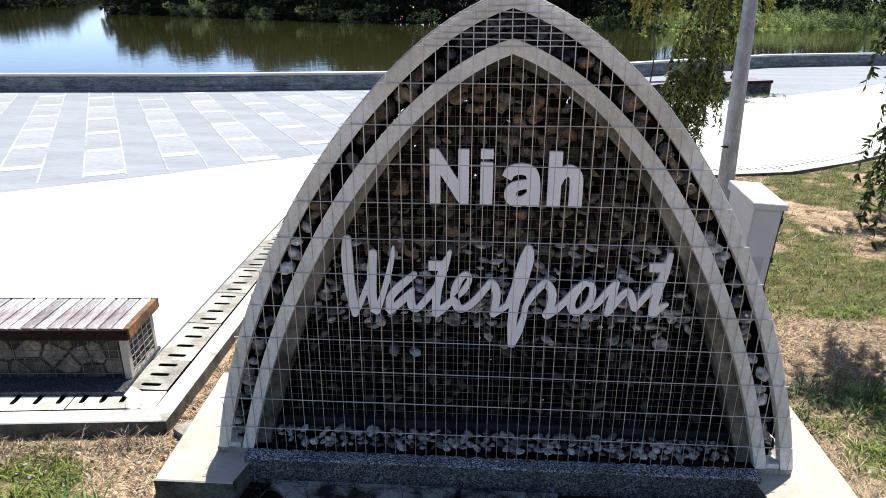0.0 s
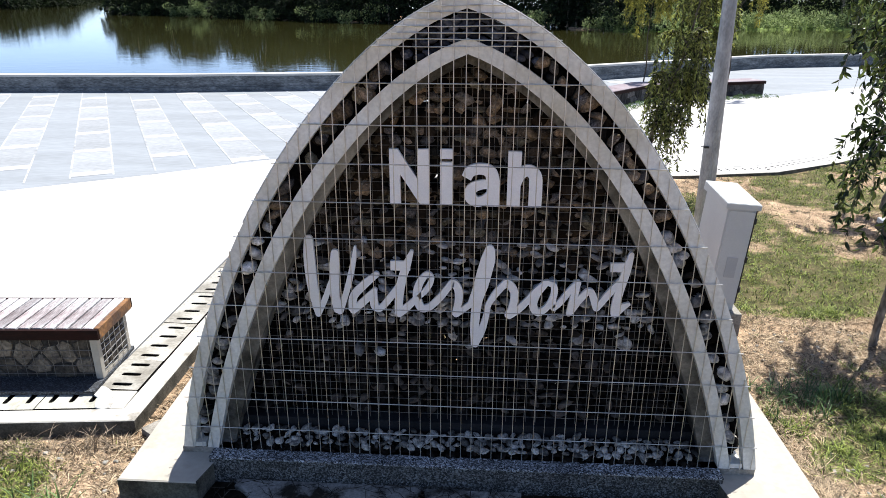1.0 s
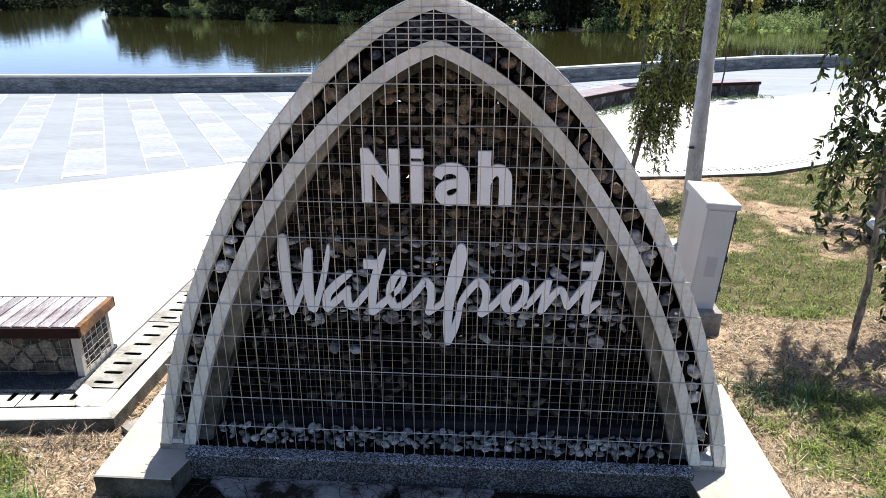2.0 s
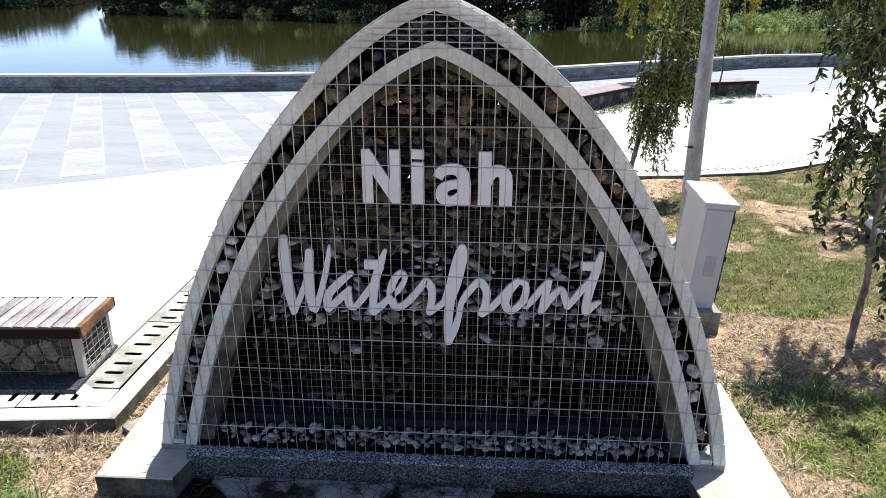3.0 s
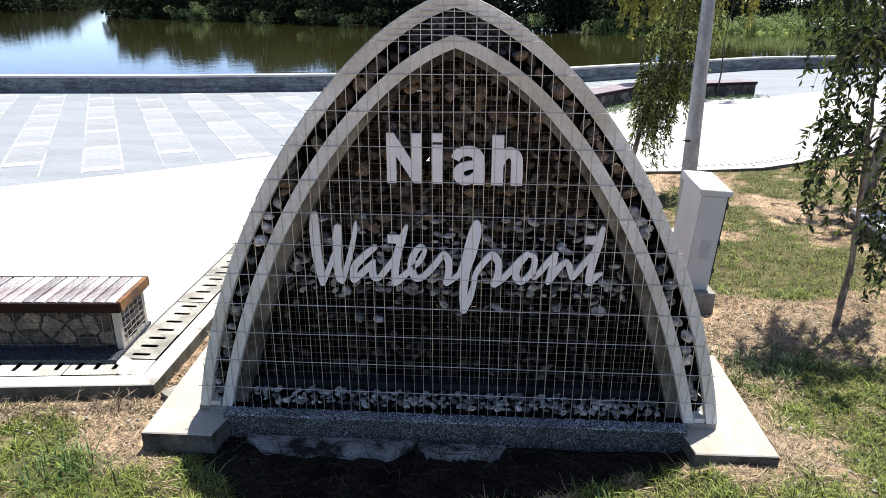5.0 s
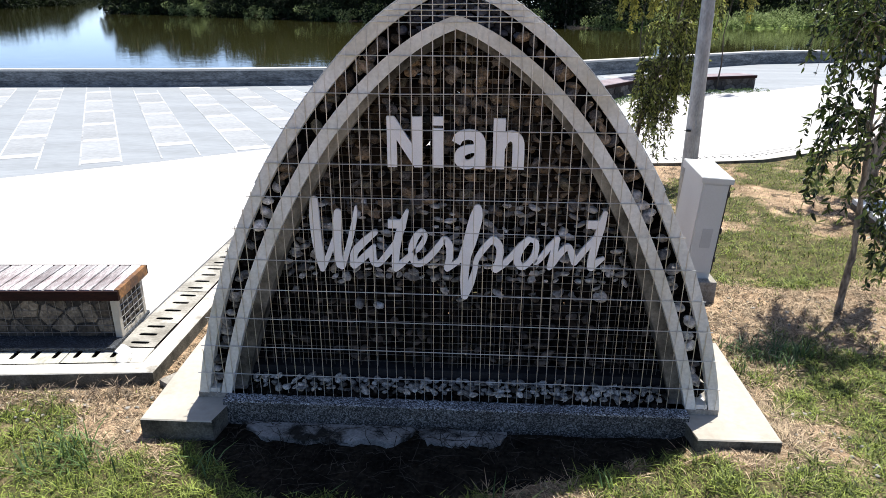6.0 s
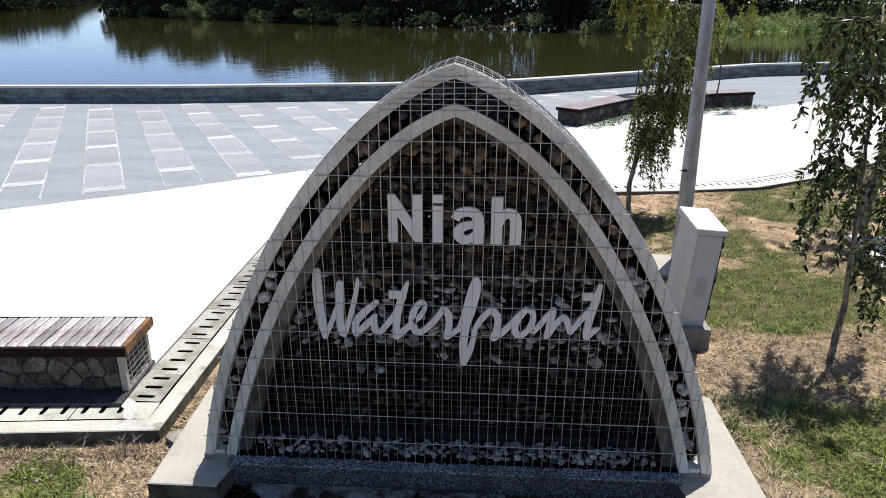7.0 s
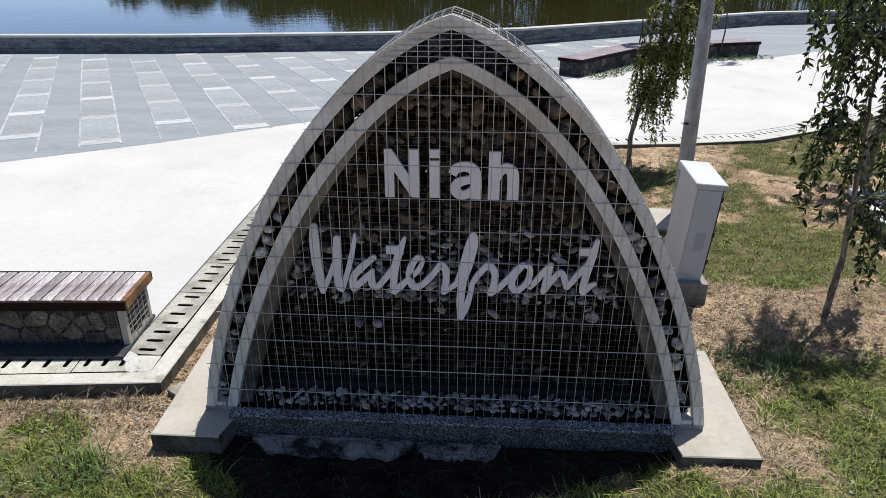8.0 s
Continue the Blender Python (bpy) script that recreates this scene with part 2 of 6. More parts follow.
def add_turf(m, c1, c2):
    """Short turf grows over the soil where the turf value is high, with a ragged edge."""
    N, L = m.node_tree.nodes, m.node_tree.links
    at = N.new("ShaderNodeAttribute")
    at.attribute_name = "turf"
    tc = N.new("ShaderNodeTexCoord")
    n1, n2 = N.new("ShaderNodeTexNoise"), N.new("ShaderNodeTexNoise")
    n1.inputs["Scale"].default_value, n1.inputs["Detail"].default_value = 7.0, 8.0
    n2.inputs["Scale"].default_value, n2.inputs["Detail"].default_value = 55.0, 3.0
    for n in (n1, n2):
        L.new(tc.outputs["Object"], n.inputs["Vector"])
    su = N.new("ShaderNodeMath")
    su.operation = "ADD"
    L.new(at.outputs["Fac"], su.inputs[0])
    L.new(n1.outputs[0], su.inputs[1])
    ra = N.new("ShaderNodeMapRange")
    ra.inputs[1].default_value, ra.inputs[2].default_value = 0.85, 1.45
    ra.inputs[4].default_value = 0.85
    L.new(su.outputs[0], ra.inputs[0])
    gr = N.new("ShaderNodeMix")
    gr.data_type = "RGBA"
    gr.inputs[6].default_value, gr.inputs[7].default_value = (*c1, 1), (*c2, 1)
    L.new(n2.outputs[0], gr.inputs[0])
    mx = N.new("ShaderNodeMix")
    mx.data_type = "RGBA"
    hsv = next(n for n in N if n.bl_idname == "ShaderNodeHueSaturation")
    src = hsv.inputs["Color"].links[0].from_socket
    L.new(ra.outputs[0], mx.inputs[0])
    L.new(src, mx.inputs[6])
    L.new(gr.outputs[2], mx.inputs[7])
    L.new(mx.outputs[2], hsv.inputs["Color"])


# turf colours are near-black, painting the shade between the blades
add_turf(M_GROUND, (0.012, 0.016, 0.005), (0.085, 0.092, 0.032))
M_PLANK = surf("weathered_plank", (0.36, 0.325, 0.325), (0.135, 0.092, 0.09), 6, 0.75, fine=40, fine_amt=0.35, bump=0.4, rand=0.38, stain=(0.50, 0.49, 0.49), stain_scale=3.2, stain_lo=0.43, stain_hi=0.58, stretch=(5, 0.9, 1))
M_FASCIA = surf("stained_board", (0.022, 0.0075, 0.0055), (0.011, 0.0055, 0.0045), 5, 0.75, fine=50, fine_amt=0.3, bump=0.3, stretch=(0.5, 4, 4), spec=0.12)
M_ENDBOARD = surf("orange_stained_board", (0.36, 0.175, 0.055), (0.11, 0.055, 0.028), 5, 0.7, fine=50, fine_amt=0.35, bump=0.3, stain=(0.07, 0.045, 0.035), stain_scale=7, stain_lo=0.48, stain_hi=0.62)
M_RUBBLE = surf("bench_rubble", (0.155, 0.13, 0.10), (0.06, 0.053, 0.045), 8, 0.85, fine=50, fine_amt=0.45, bump=0.6, rand=0.45, stain=(0.24, 0.215, 0.18), stain_scale=9, spec=0.15)
M_RUBBLE_DARK = surf("dark_bench_rubble", (0.085, 0.08, 0.078), (0.035, 0.034, 0.034), 8, 0.85, fine=40, fine_amt=0.4, bump=0.5, rand=0.7, spec=0.2)
M_MORTAR = surf("dark_mortar", (0.06, 0.055, 0.05), (0.03, 0.028, 0.026), 10, 0.95, bump=0.4, spec=0.1)
M_CABINET = surf("grey_steel_paint", (0.58, 0.59, 0.58), (0.53, 0.54, 0.535), 3, 0.45, fine=80, fine_amt=0.03, bump=0.03, stain=(0.44, 0.43, 0.40), stain_scale=3.5, stain_lo=0.62, stain_hi=0.9)
M_BLACK = surf("black_plastic", (0.03, 0.03, 0.03), (0.02, 0.02, 0.02), 5, 0.5, bump=0)
M_PLATE = surf("worn_plate", (0.47, 0.48, 0.48), (0.43, 0.44, 0.445), 8, 0.5, fine=200, fine_amt=0.05, bump=0)
M_POLE = surf("galvanised_pole", (0.46, 0.465, 0.47), (0.30, 0.305, 0.31), 9, 0.5, metal=0.45, fine=60, fine_amt=0.16, bump=0.12, stretch=(1, 1, 0.45), stain=(0.25, 0.25, 0.235), stain_scale=5, stain_lo=0.52, stain_hi=0.72)
M_BARK_DARK = surf("dark_sapling_bark", (0.085, 0.07, 0.055), (0.035, 0.03, 0.025), 20, 0.95, fine=70, fine_amt=0.35, bump=0.6, stretch=(1, 1, 0.3))
M_BARK = surf("pale_bark", (0.34, 0.285, 0.22), (0.085, 0.065, 0.05), 22, 0.95, fine=70, fine_amt=0.35, bump=0.8, stretch=(1, 1, 0.3))
M_PANEL = surf("dark_panel", (0.035, 0.04, 0.05), (0.025, 0.028, 0.035), 4, 0.3, bump=0)
M_REDTOP = surf("red_brown_seat", (0.27, 0.225, 0.24), (0.19, 0.145, 0.155), 2, 0.75, fine=30, fine_amt=0.2, bump=0.2, stain=(0.42, 0.39, 0.40), stain_scale=2)
M_LEAF = leafy("broad_leaf", (0.013, 0.024, 0.008), (0.26, 0.33, 0.08), trans=0.3, rough=0.33, bias=2.2)
M_WILLOW = leafy("narrow_leaf", (0.018, 0.026, 0.007), (0.52, 0.56, 0.15), trans=0.45, rough=0.4, bias=1.8)
M_YELLOW = leafy("yellowing_leaf", (0.07, 0.085, 0.015), (0.46, 0.42, 0.08))
M_FAR = leafy("far_leaf", (0.003, 0.006, 0.002), (0.022, 0.037, 0.009), trans=0.12, rough=0.9)
M_SHRUB = leafy("bank_shrub_leaf", (0.05, 0.09, 0.018), (0.46, 0.55, 0.25), trans=0.5, rough=0.6)
M_GRASS = leafy("green_grass_blade", (0.020, 0.036, 0.006), (0.40, 0.48, 0.10), trans=0.3, rough=0.6, bias=1.5)
M_TUFT = leafy("tuft_blade", (0.018, 0.045, 0.012), (0.17, 0.27, 0.085), trans=0.25, rough=0.5, bias=1.2)
M_STRAW = leafy("dry_grass_blade", (0.05, 0.033, 0.020), (0.72, 0.56, 0.37), trans=0.15, rough=0.8, bias=1.2)
M_LITTER = leafy("dead_leaf", (0.045, 0.026, 0.016), (0.42, 0.32, 0.20), trans=0.1, rough=0.8)
# near-black soil: the sign's cast shadow is put into this colour
M_PIT_SHADE = surf("pit_shade_soil", (0.026, 0.022, 0.016), (0.010, 0.009, 0.007), 6, 0.98, fine=40, fine_amt=0.5, bump=0.8, bump_d=0.02, spec=0.05)
M_ROOT = surf("dry_root", (0.055, 0.047, 0.037), (0.018, 0.015, 0.012), 12, 0.95, fine=60, fine_amt=0.4, bump=0, spec=0.1, island=0.8)

M_WEED = surf("dead_weed_stem", (0.36, 0.29, 0.21), (0.12, 0.09, 0.065), 12, 0.9, fine=60, fine_amt=0.4, bump=0, spec=0.1, island=0.7)

M_WATER = bpy.data.materials.new("river_water")
M_WATER.use_nodes = True
_n, _l = M_WATER.node_tree.nodes, M_WATER.node_tree.links
_b = _n["Principled BSDF"]
_b.inputs["Base Color"].default_value = (0.036, 0.036, 0.011, 1)
_b.inputs["Roughness"].default_value = 0.03
_b.inputs["IOR"].default_value = 1.55
_b.inputs["Specular IOR Level"].default_value = 1.0
_tc = _n.new("ShaderNodeTexCoord")
_mp = _n.new("ShaderNodeMapping")
_mp.inputs["Scale"].default_value = (0.6, 1.6, 1)
_nz = _n.new("ShaderNodeTexNoise")
_nz.inputs["Scale"].default_value, _nz.inputs["Detail"].default_value = 1.1, 4.0
_bp = _n.new("ShaderNodeBump")
_bp.inputs["Strength"].default_value, _bp.inputs["Distance"].default_value = 0.05, 0.12
_l.new(_tc.outputs["Object"], _mp.inputs[0])
_l.new(_mp.outputs[0], _nz.inputs["Vector"])
_l.new(_nz.outputs[0], _bp.inputs["Height"])
_l.new(_bp.outputs[0], _b.inputs["Normal"])


# ---- builders ----
def mesh_object(name, verts, faces, material, smooth=False):
    me = bpy.data.meshes.new(name)
    me.from_pydata(verts, [], faces)
    me.materials.append(material)
    if smooth:
        me.polygons.foreach_set("use_smooth", [True] * len(me.polygons))
    me.update()
    return new(name, me)


def part(name, bm, material, parent=None, label="", smooth=False):
    me = bpy.data.meshes.new(name)
    bmesh.ops.recalc_face_normals(bm, faces=bm.faces)
    bm.to_mesh(me)
    bm.free()
    me.materials.append(material)
    if smooth:
        me.polygons.foreach_set("use_smooth", [True] * len(me.polygons))
    ob = new(name, me)
    ob.parent = parent
    if label:
        ob["label"] = label
    return ob


def thing(name, label, category, group="", kind="", at=None):
    return tagged(new(name), label, category, group, kind)


def box(bm, x0, y0, z0, x1, y1, z1, bevel=0.0, m=None):
    """A box between two corners, its edges bevelled."""
    vs = [bm.verts.new((x, y, z)) for x in (x0, x1) for y in (y0, y1) for z in (z0, z1)]
    idx = [(0, 1, 3, 2), (4, 6, 7, 5), (0, 4, 5, 1), (2, 3, 7, 6), (0, 2, 6, 4), (1, 5, 7, 3)]
    fs = [bm.faces.new([vs[i] for i in f]) for f in idx]
    if bevel:
        es = list({e for f in fs for e in f.edges})
        r = bmesh.ops.bevel(bm, geom=es, offset=bevel, segments=2, affect="EDGES", profile=0.6)
        vs = list({v for f in r["faces"] for v in f.verts} | {v for v in vs if v.is_valid})
    if m is not None:
        bmesh.ops.transform(bm, matrix=m, verts=[v for v in vs if v.is_valid])
    return bm


def tube(bm, pts, radii, sides=8, cap=True):
    """A tube along points, its radius given at each."""
    pts = [Vector(p) for p in pts]
    if isinstance(radii, (int, float)):
        radii = [radii] * len(pts)
    rings = []
    for i, p in enumerate(pts):
        d = (pts[min(i + 1, len(pts) - 1)] - pts[max(i - 1, 0)]).normalized()
        side = d.cross(Vector((0, 0, 1)))
        if side.length < 1e-3:
            side = Vector((1, 0, 0))
        side.normalize()
        up = side.cross(d)
        rings.append([bm.verts.new(p + (side * math.cos(a) + up * math.sin(a)) * radii[i]) for a in [2 * math.pi * k / sides for k in range(sides)]])
    for a, b in zip(rings, rings[1:]):
        for k in range(sides):
            bm.faces.new((a[k], a[(k + 1) % sides], b[(k + 1) % sides], b[k]))
    if cap:
        bm.faces.new(rings[0][::-1])
        bm.faces.new(rings[-1])
    return bm


def prism(bm, outline, z0, z1):
    """A slab over a plan outline."""
    lo = [bm.verts.new((x, y, z0)) for x, y in outline]
    hi = [bm.verts.new((x, y, z1)) for x, y in outline]
    n = len(outline)
    bm.faces.new(hi)
    bm.faces.new(lo[::-1])
    for i in range(n):
        bm.faces.new((lo[i], lo[(i + 1) % n], hi[(i + 1) % n], hi[i]))
    return bm


def along(path, step):
    """Points at even steps along a plan polyline, with the way it runs there."""
    out, carry = [], 0.0
    for (ax, ay), (bx, by) in zip(path, path[1:]):
        a, b = Vector((ax, ay)), Vector((bx, by))
        d = b - a
        n = d.length
        d.normalize()
        s = carry
        while s < n:
            out.append((a + d * s, d))
            s += step
        carry = s - n
    return out


def shifted(path, off):
    """A plan polyline moved to its left by off."""
    out = []
    n = len(path)
    for i, p in enumerate(path):
        a = Vector(path[max(i - 1, 0)])
        b = Vector(path[min(i + 1, n - 1)])
        p = Vector(p)
        d0 = (p - a).normalized() if i else (b - p).normalized()
        d1 = (b - p).normalized() if i < n - 1 else d0
        n0, n1 = Vector((-d0.y, d0.x)), Vector((-d1.y, d1.x))
        m = n0 + n1
        m = m / max(0.3, m.dot(n0))
        out.append(tuple(p + m * off))
    return out


def strip(bm, left, right, z0, z1):
    """A band between two plan polylines of equal length, with thickness."""
    rows = [[bm.verts.new((*a, z0)), bm.verts.new((*b, z0)), bm.verts.new((*b, z1)), bm.verts.new((*a, z1))] for a, b in zip(left, right)]
    for p, q in zip(rows, rows[1:]):
        for k in range(4):
            bm.faces.new((p[k], p[(k + 1) % 4], q[(k + 1) % 4], q[k]))
    bm.faces.new(rows[0])
    bm.faces.new(rows[-1][::-1])
    return bm


def pit_reach(x, y):
    """Under 1 in the bare hollow along the front of the sign; its brink follows the sign's shadow."""
    brink = 2.41 + (0.37 * (x - 0.05) if x > 0.05 else 0.75 * max(0.0, -0.7 - x))
    reach = max((3.12 - y) / max(0.08, 3.12 - brink), abs(x - 0.14) / 1.46)
    return reach + 0.13 * noise.noise((x * 2.3, y * 2.3, 5.0)) + 0.10 * noise.noise((x * 7.0, y * 7.0, 2.0))


def lawn_z(x, y):
    n = noise.noise((x * 0.7, y * 0.7, 3.1)) * 0.03 + noise.noise((x * 3.1, y * 3.1, 7.7)) * 0.012
    z = -0.10 + n
    if x > 1.9:
        z += 0.05 * min(1.0, (x - 1.9) / 0.8)
    z -= 0.012 * max(0.0, min(1.0, 2.5 * (1 - pit_reach(x, y))))
    z += 0.075 * max(0.0, min(1.0, (x - 1.42) / 0.15)) * max(0.0, min(1.0, (2.5 - x) / 0.5)) * max(0.0, min(1.0, (3.4 - y) / 0.4))
    return z


PATCHES = [(2.3, 8.2, 0.6, 0.6), (3.1, 6.0, 0.9, 0.8), (3.8, 6.2, 0.7, 0.7), (2.65, 5.75, 0.45, 0.7), (4.35, 7.5, 0.7, -1.0), (3.6, 9.4, 0.8, -0.9), (3.75, 8.2, 0.5, -0.7), (2.9, 6.65, 0.4, -0.9), (4.7, 8.9, 0.8, 0.5), (3.4, 7.5, 0.5, 0.4),
           (-2.4, 3.0, 0.4, 0.8), (-1.95, 2.85, 0.35, 0.6), (-1.72, 3.15, 0.25, -1.2), (-2.1, 3.42, 0.18, -0.8), (2.65, 3.2, 0.4, 0.3), (2.15, 3.3, 0.4, -1.0), (1.8, 2.95, 0.28, -0.7), (2.4, 4.7, 0.5, -0.8), (3.0, 3.8, 0.4, 0.2)]


def green_at(x, y):
    """How green the lawn is here, 0 bare and dry to 1 lush."""
    g = 0.5 + 1.5 * noise.noise((x * 0.6, y * 0.8, 11.0)) + 0.9 * noise.noise((x * 2.0, y * 2.0, 4.0)) + 0.7 * noise.noise((x * 5.5, y * 5.5, 8.0)) + 0.5 * noise.noise((x * 13.0, y * 13.0, 1.0))
    if x < -1.0:
        g += 1.0 * (3.05 - y) + (0.35 if x < -2.2 else 0.0)
    elif y < 2.75:
        g += 0.5
    if x > 1.9 and y > 5.4:
        g += 0.36
    if x > 2.4 and y < 4.4:
        g -= 0.10
    if x > 1.9 and 4.45 < y < 5.2:
        g -= 0.7
    if 1.9 < x < 2.45 and y < 4.4:
        g -= 0.45
    for px_, py_, r, amp in PATCHES:
        d = ((x - px_) ** 2 + (y - py_) ** 2) / (r * r)
        if d < 4:
            g += amp * math.exp(-d)
    return max(0.0, min(1.0, 0.48 + 1.5 * (g - 0.5)))


# ---- the ground, the plaza and the river ----
PARAPET = [(-60, 13.0), (-30, 15.6), (-12.4, 17.3), (-8.0, 17.7), (-2.4, 18.75), (1.5, 20.1), (6.0, 23.1), (10.5, 26.1), (13.5, 27.0), (22, 29), (60, 36)]
FAR_BANK = [(400, 95), (75, 121), (53, 120), (36, 118), (26, 110), (18, 112), (4, 128), (-35, 145), (-68, 176), (-106, 200), (-150, 285), (-205, 390), (-258, 490), (-300, 600), (-600, 1300)]
LEFT_BANK = [(-800, 230), (-400, 265), (-204, 287), (-240, 400), (-290, 485), (-352, 600), (-720, 1300)]
DRAIN = [(-7.0, 2.93), (-1.737, 3.443), (-1.735, 7.6), (-1.5, 8.5), (-0.9, 9.15), (0.2, 9.42), (2.3, 9.52), (3.2, 9.63), (4.5, 9.93), (5.7, 10.63), (6.9, 11.55), (9.0, 13.3), (12.0, 15.2), (30, 22)]
TILE_EDGE = [(-60, -14), (-20, 1.2), (-9.0, 6.2), (-6.0, 8.05), (-4.35, 9.13), (-2.38, 10.63), (0.0, 12.7), (2.2, 14.75), (4.2, 16.75), (7.6, 18.1), (10.3, 20.0), (14, 23.0), (24, 27.5)]


def inside(poly, x, y):
    hit = False
    for (ax, ay), (bx, by) in zip(poly, poly[1:] + poly[:1]):
        if (ay > y) != (by > y) and x < (bx - ax) * (y - ay) / (by - ay) + ax:
            hit = not hit
    return hit


RIVER = [(x, y + 0.8) for x, y in PARAPET] + [(400, 30)] + FAR_BANK + [(-760, 1700), (-860, 1700)] + LEFT_BANK[::-1] + [(-800, -60)]


def spread(lo, hi, step, far, grow=1.25):
    """Coordinates with even steps inside and growing ones outside."""
    mid = list(np.arange(lo, hi + step / 2, step))
    s, a = step, lo
    left = []
    while a > -far:
        s *= grow
        a -= min(s, 12 if a > -430 else 400)
        left.append(a)
    s, b = step, hi
    right = []
    while b < far:
        s *= grow
        b += min(s, 14 if b < 500 else 400)
        right.append(b)
    return left[::-1] + mid + right


gx, gy = spread(-4.0, 8.0, 0.12, 3000), spread(0.3, 11.0, 0.12, 3000)
gverts = []
for yy in gy:
    for xx in gx:
        if inside(RIVER, xx, yy) or yy > 330:
            z = -4.5
        elif -8 < xx < 14 and -3 < yy < 14:
            z = lawn_z(xx, yy)
        elif yy > 60:
            z = -1.9 + noise.noise((xx * 0.05, yy * 0.05, 0)) * 0.5
        else:
            z = -0.16
        if -1.7 < xx < 1.75 and 3.2 < yy < 9.0:
            z = min(z, -0.10)
        gverts.append((xx, yy, z))
nx = len(gx)
gfaces = [(j * nx + i, j * nx + i + 1, (j + 1) * nx + i + 1, (j + 1) * nx + i) for j in range(len(gy) - 1) for i in range(nx - 1)]
ground = mesh_object("ground", gverts, gfaces, M_GROUND, True)
turf = ground.data.attributes.new("turf", "FLOAT", "POINT")


def turf_at(x, y):
    """Green near the sign; out of view, ragged dry patches added for warm light bounce."""
    n = 0.9 * noise.noise((x * 0.7, y * 0.7, 9.0))
    w = max(0.0, min(1.0, (x + 6.5 + n) / 2.0, (10.0 - x + n) / 2.0, (y + 1.2 + n) / 1.6, (13.0 - y + n) / 1.5))
    dry = 0.22 + 0.45 * noise.noise((x * 0.5, y * 0.5, 6.0))
    return dry + (green_at(x, y) - dry) * w


turf.data.foreach_set("value", [turf_at(x, y) for x, y, z in gverts])
tagged(ground, "patchy lawn of green and dry grass over sandy soil", "ground", kind="structure")

tagged(mesh_object("water", [(-3000, 10, -2.2), (3000, 10, -2.2), (3000, 3600, -2.2), (-3000, 3600, -2.2)], [(0, 1, 2, 3)], M_WATER),
       "calm brown river reflecting trees and sky", "river", kind="structure")

slope = []
edge = [(p.x, p.y, d.x, d.y) for p, d in along(FAR_BANK[:6], 3.0)]
for px_, py_, dx_, dy_ in edge:
    for k in range(9):
        f = k / 8
        a = 22 * f - 1.0
        slope.append((px_ + dy_ * a, py_ - dx_ * a, -2.35 + 4.2 * f ** 0.8 + 0.5 * noise.noise((px_ * 0.2, py_ * 0.2, f * 4))))
tagged(mesh_object("far_bank", slope, [(j * 9 + i, j * 9 + i + 1, (j + 1) * 9 + i + 1, (j + 1) * 9 + i) for j in range(len(edge) - 1) for i in range(8)], M_BANK, True),
       "sunlit grassy slope on the far river bank", "river bank", kind="structure")

KERB_W, COVER_W = 0.125, 0.285
kerb_in = shifted(DRAIN, KERB_W)
cover_in = shifted(DRAIN, KERB_W + COVER_W)

# plaza slab: from the drain's inner edge out to the paved riverside
bm = bmesh.new()
prism(bm, [tuple(p) for p in cover_in] + [(30, 29.5)] + [(x, y - 0.02) for x, y in PARAPET[::-1] if x < 25] + [(-60, -2)], -0.15, 0.0)
tagged(part("plaza", bm, M_PLAZA), "pale smooth concrete plaza in full sun", "pavement", kind="structure")

# riverside paving lies a few millimetres above it
bm = bmesh.new()
prism(bm, TILE_EDGE + [(x, y - 0.03) for x, y in PARAPET[::-1] if x < 30], 0.0002, 0.0018)
paving = tagged(part("paving", bm, M_TILE), "grey riverside paving with white ladder pattern", "pavement", kind="structure")

# parapet
bm = bmesh.new()
strip(bm, shifted(PARAPET, 0.28), PARAPET, -1.0, 0.40)
parapet = tagged(part("parapet", bm, M_PARAPET), "low dark pebble-rendered river parapet wall with pale coping", "wall", kind="structure")
bm = bmesh.new()
strip(bm, shifted(PARAPET, 0.1), shifted(PARAPET, -0.03), -0.2, 0.125)
part("wall_foot", bm, M_PARAPET, parapet, "slightly proud wall foot")
bm = bmesh.new()
strip(bm, shifted(PARAPET, 0.31), shifted(PARAPET, -0.02), 0.40, 0.455)
part("coping", bm, M_PARAPET_TOP, parapet, "pale concrete coping")

# drain: kerb, channel and slotted covers
bm = bmesh.new()
strip(bm, kerb_in, DRAIN, -0.22, 0.0)
bmesh.ops.bevel(bm, geom=[e for e in bm.edges if all(v.co.z > -0.01 for v in e.verts)], offset=0.006, segments=1, affect="EDGES")
kerb = part("kerb", bm, M_KERB)
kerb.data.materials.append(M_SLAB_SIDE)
# upright faces take the colour with painted shade and dirt
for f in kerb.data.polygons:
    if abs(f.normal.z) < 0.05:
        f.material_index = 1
tagged(kerb, "weathered concrete kerb edging the lawn", "kerb", kind="structure")
bm = bmesh.new()
strip(bm, shifted(DRAIN, KERB_W + COVER_W - 0.002), shifted(DRAIN, KERB_W + 0.002), -0.36, -0.27)
drain = tagged(part("drain", bm, M_DARK), "storm drain channel under slotted concrete covers", "drain", kind="structure")


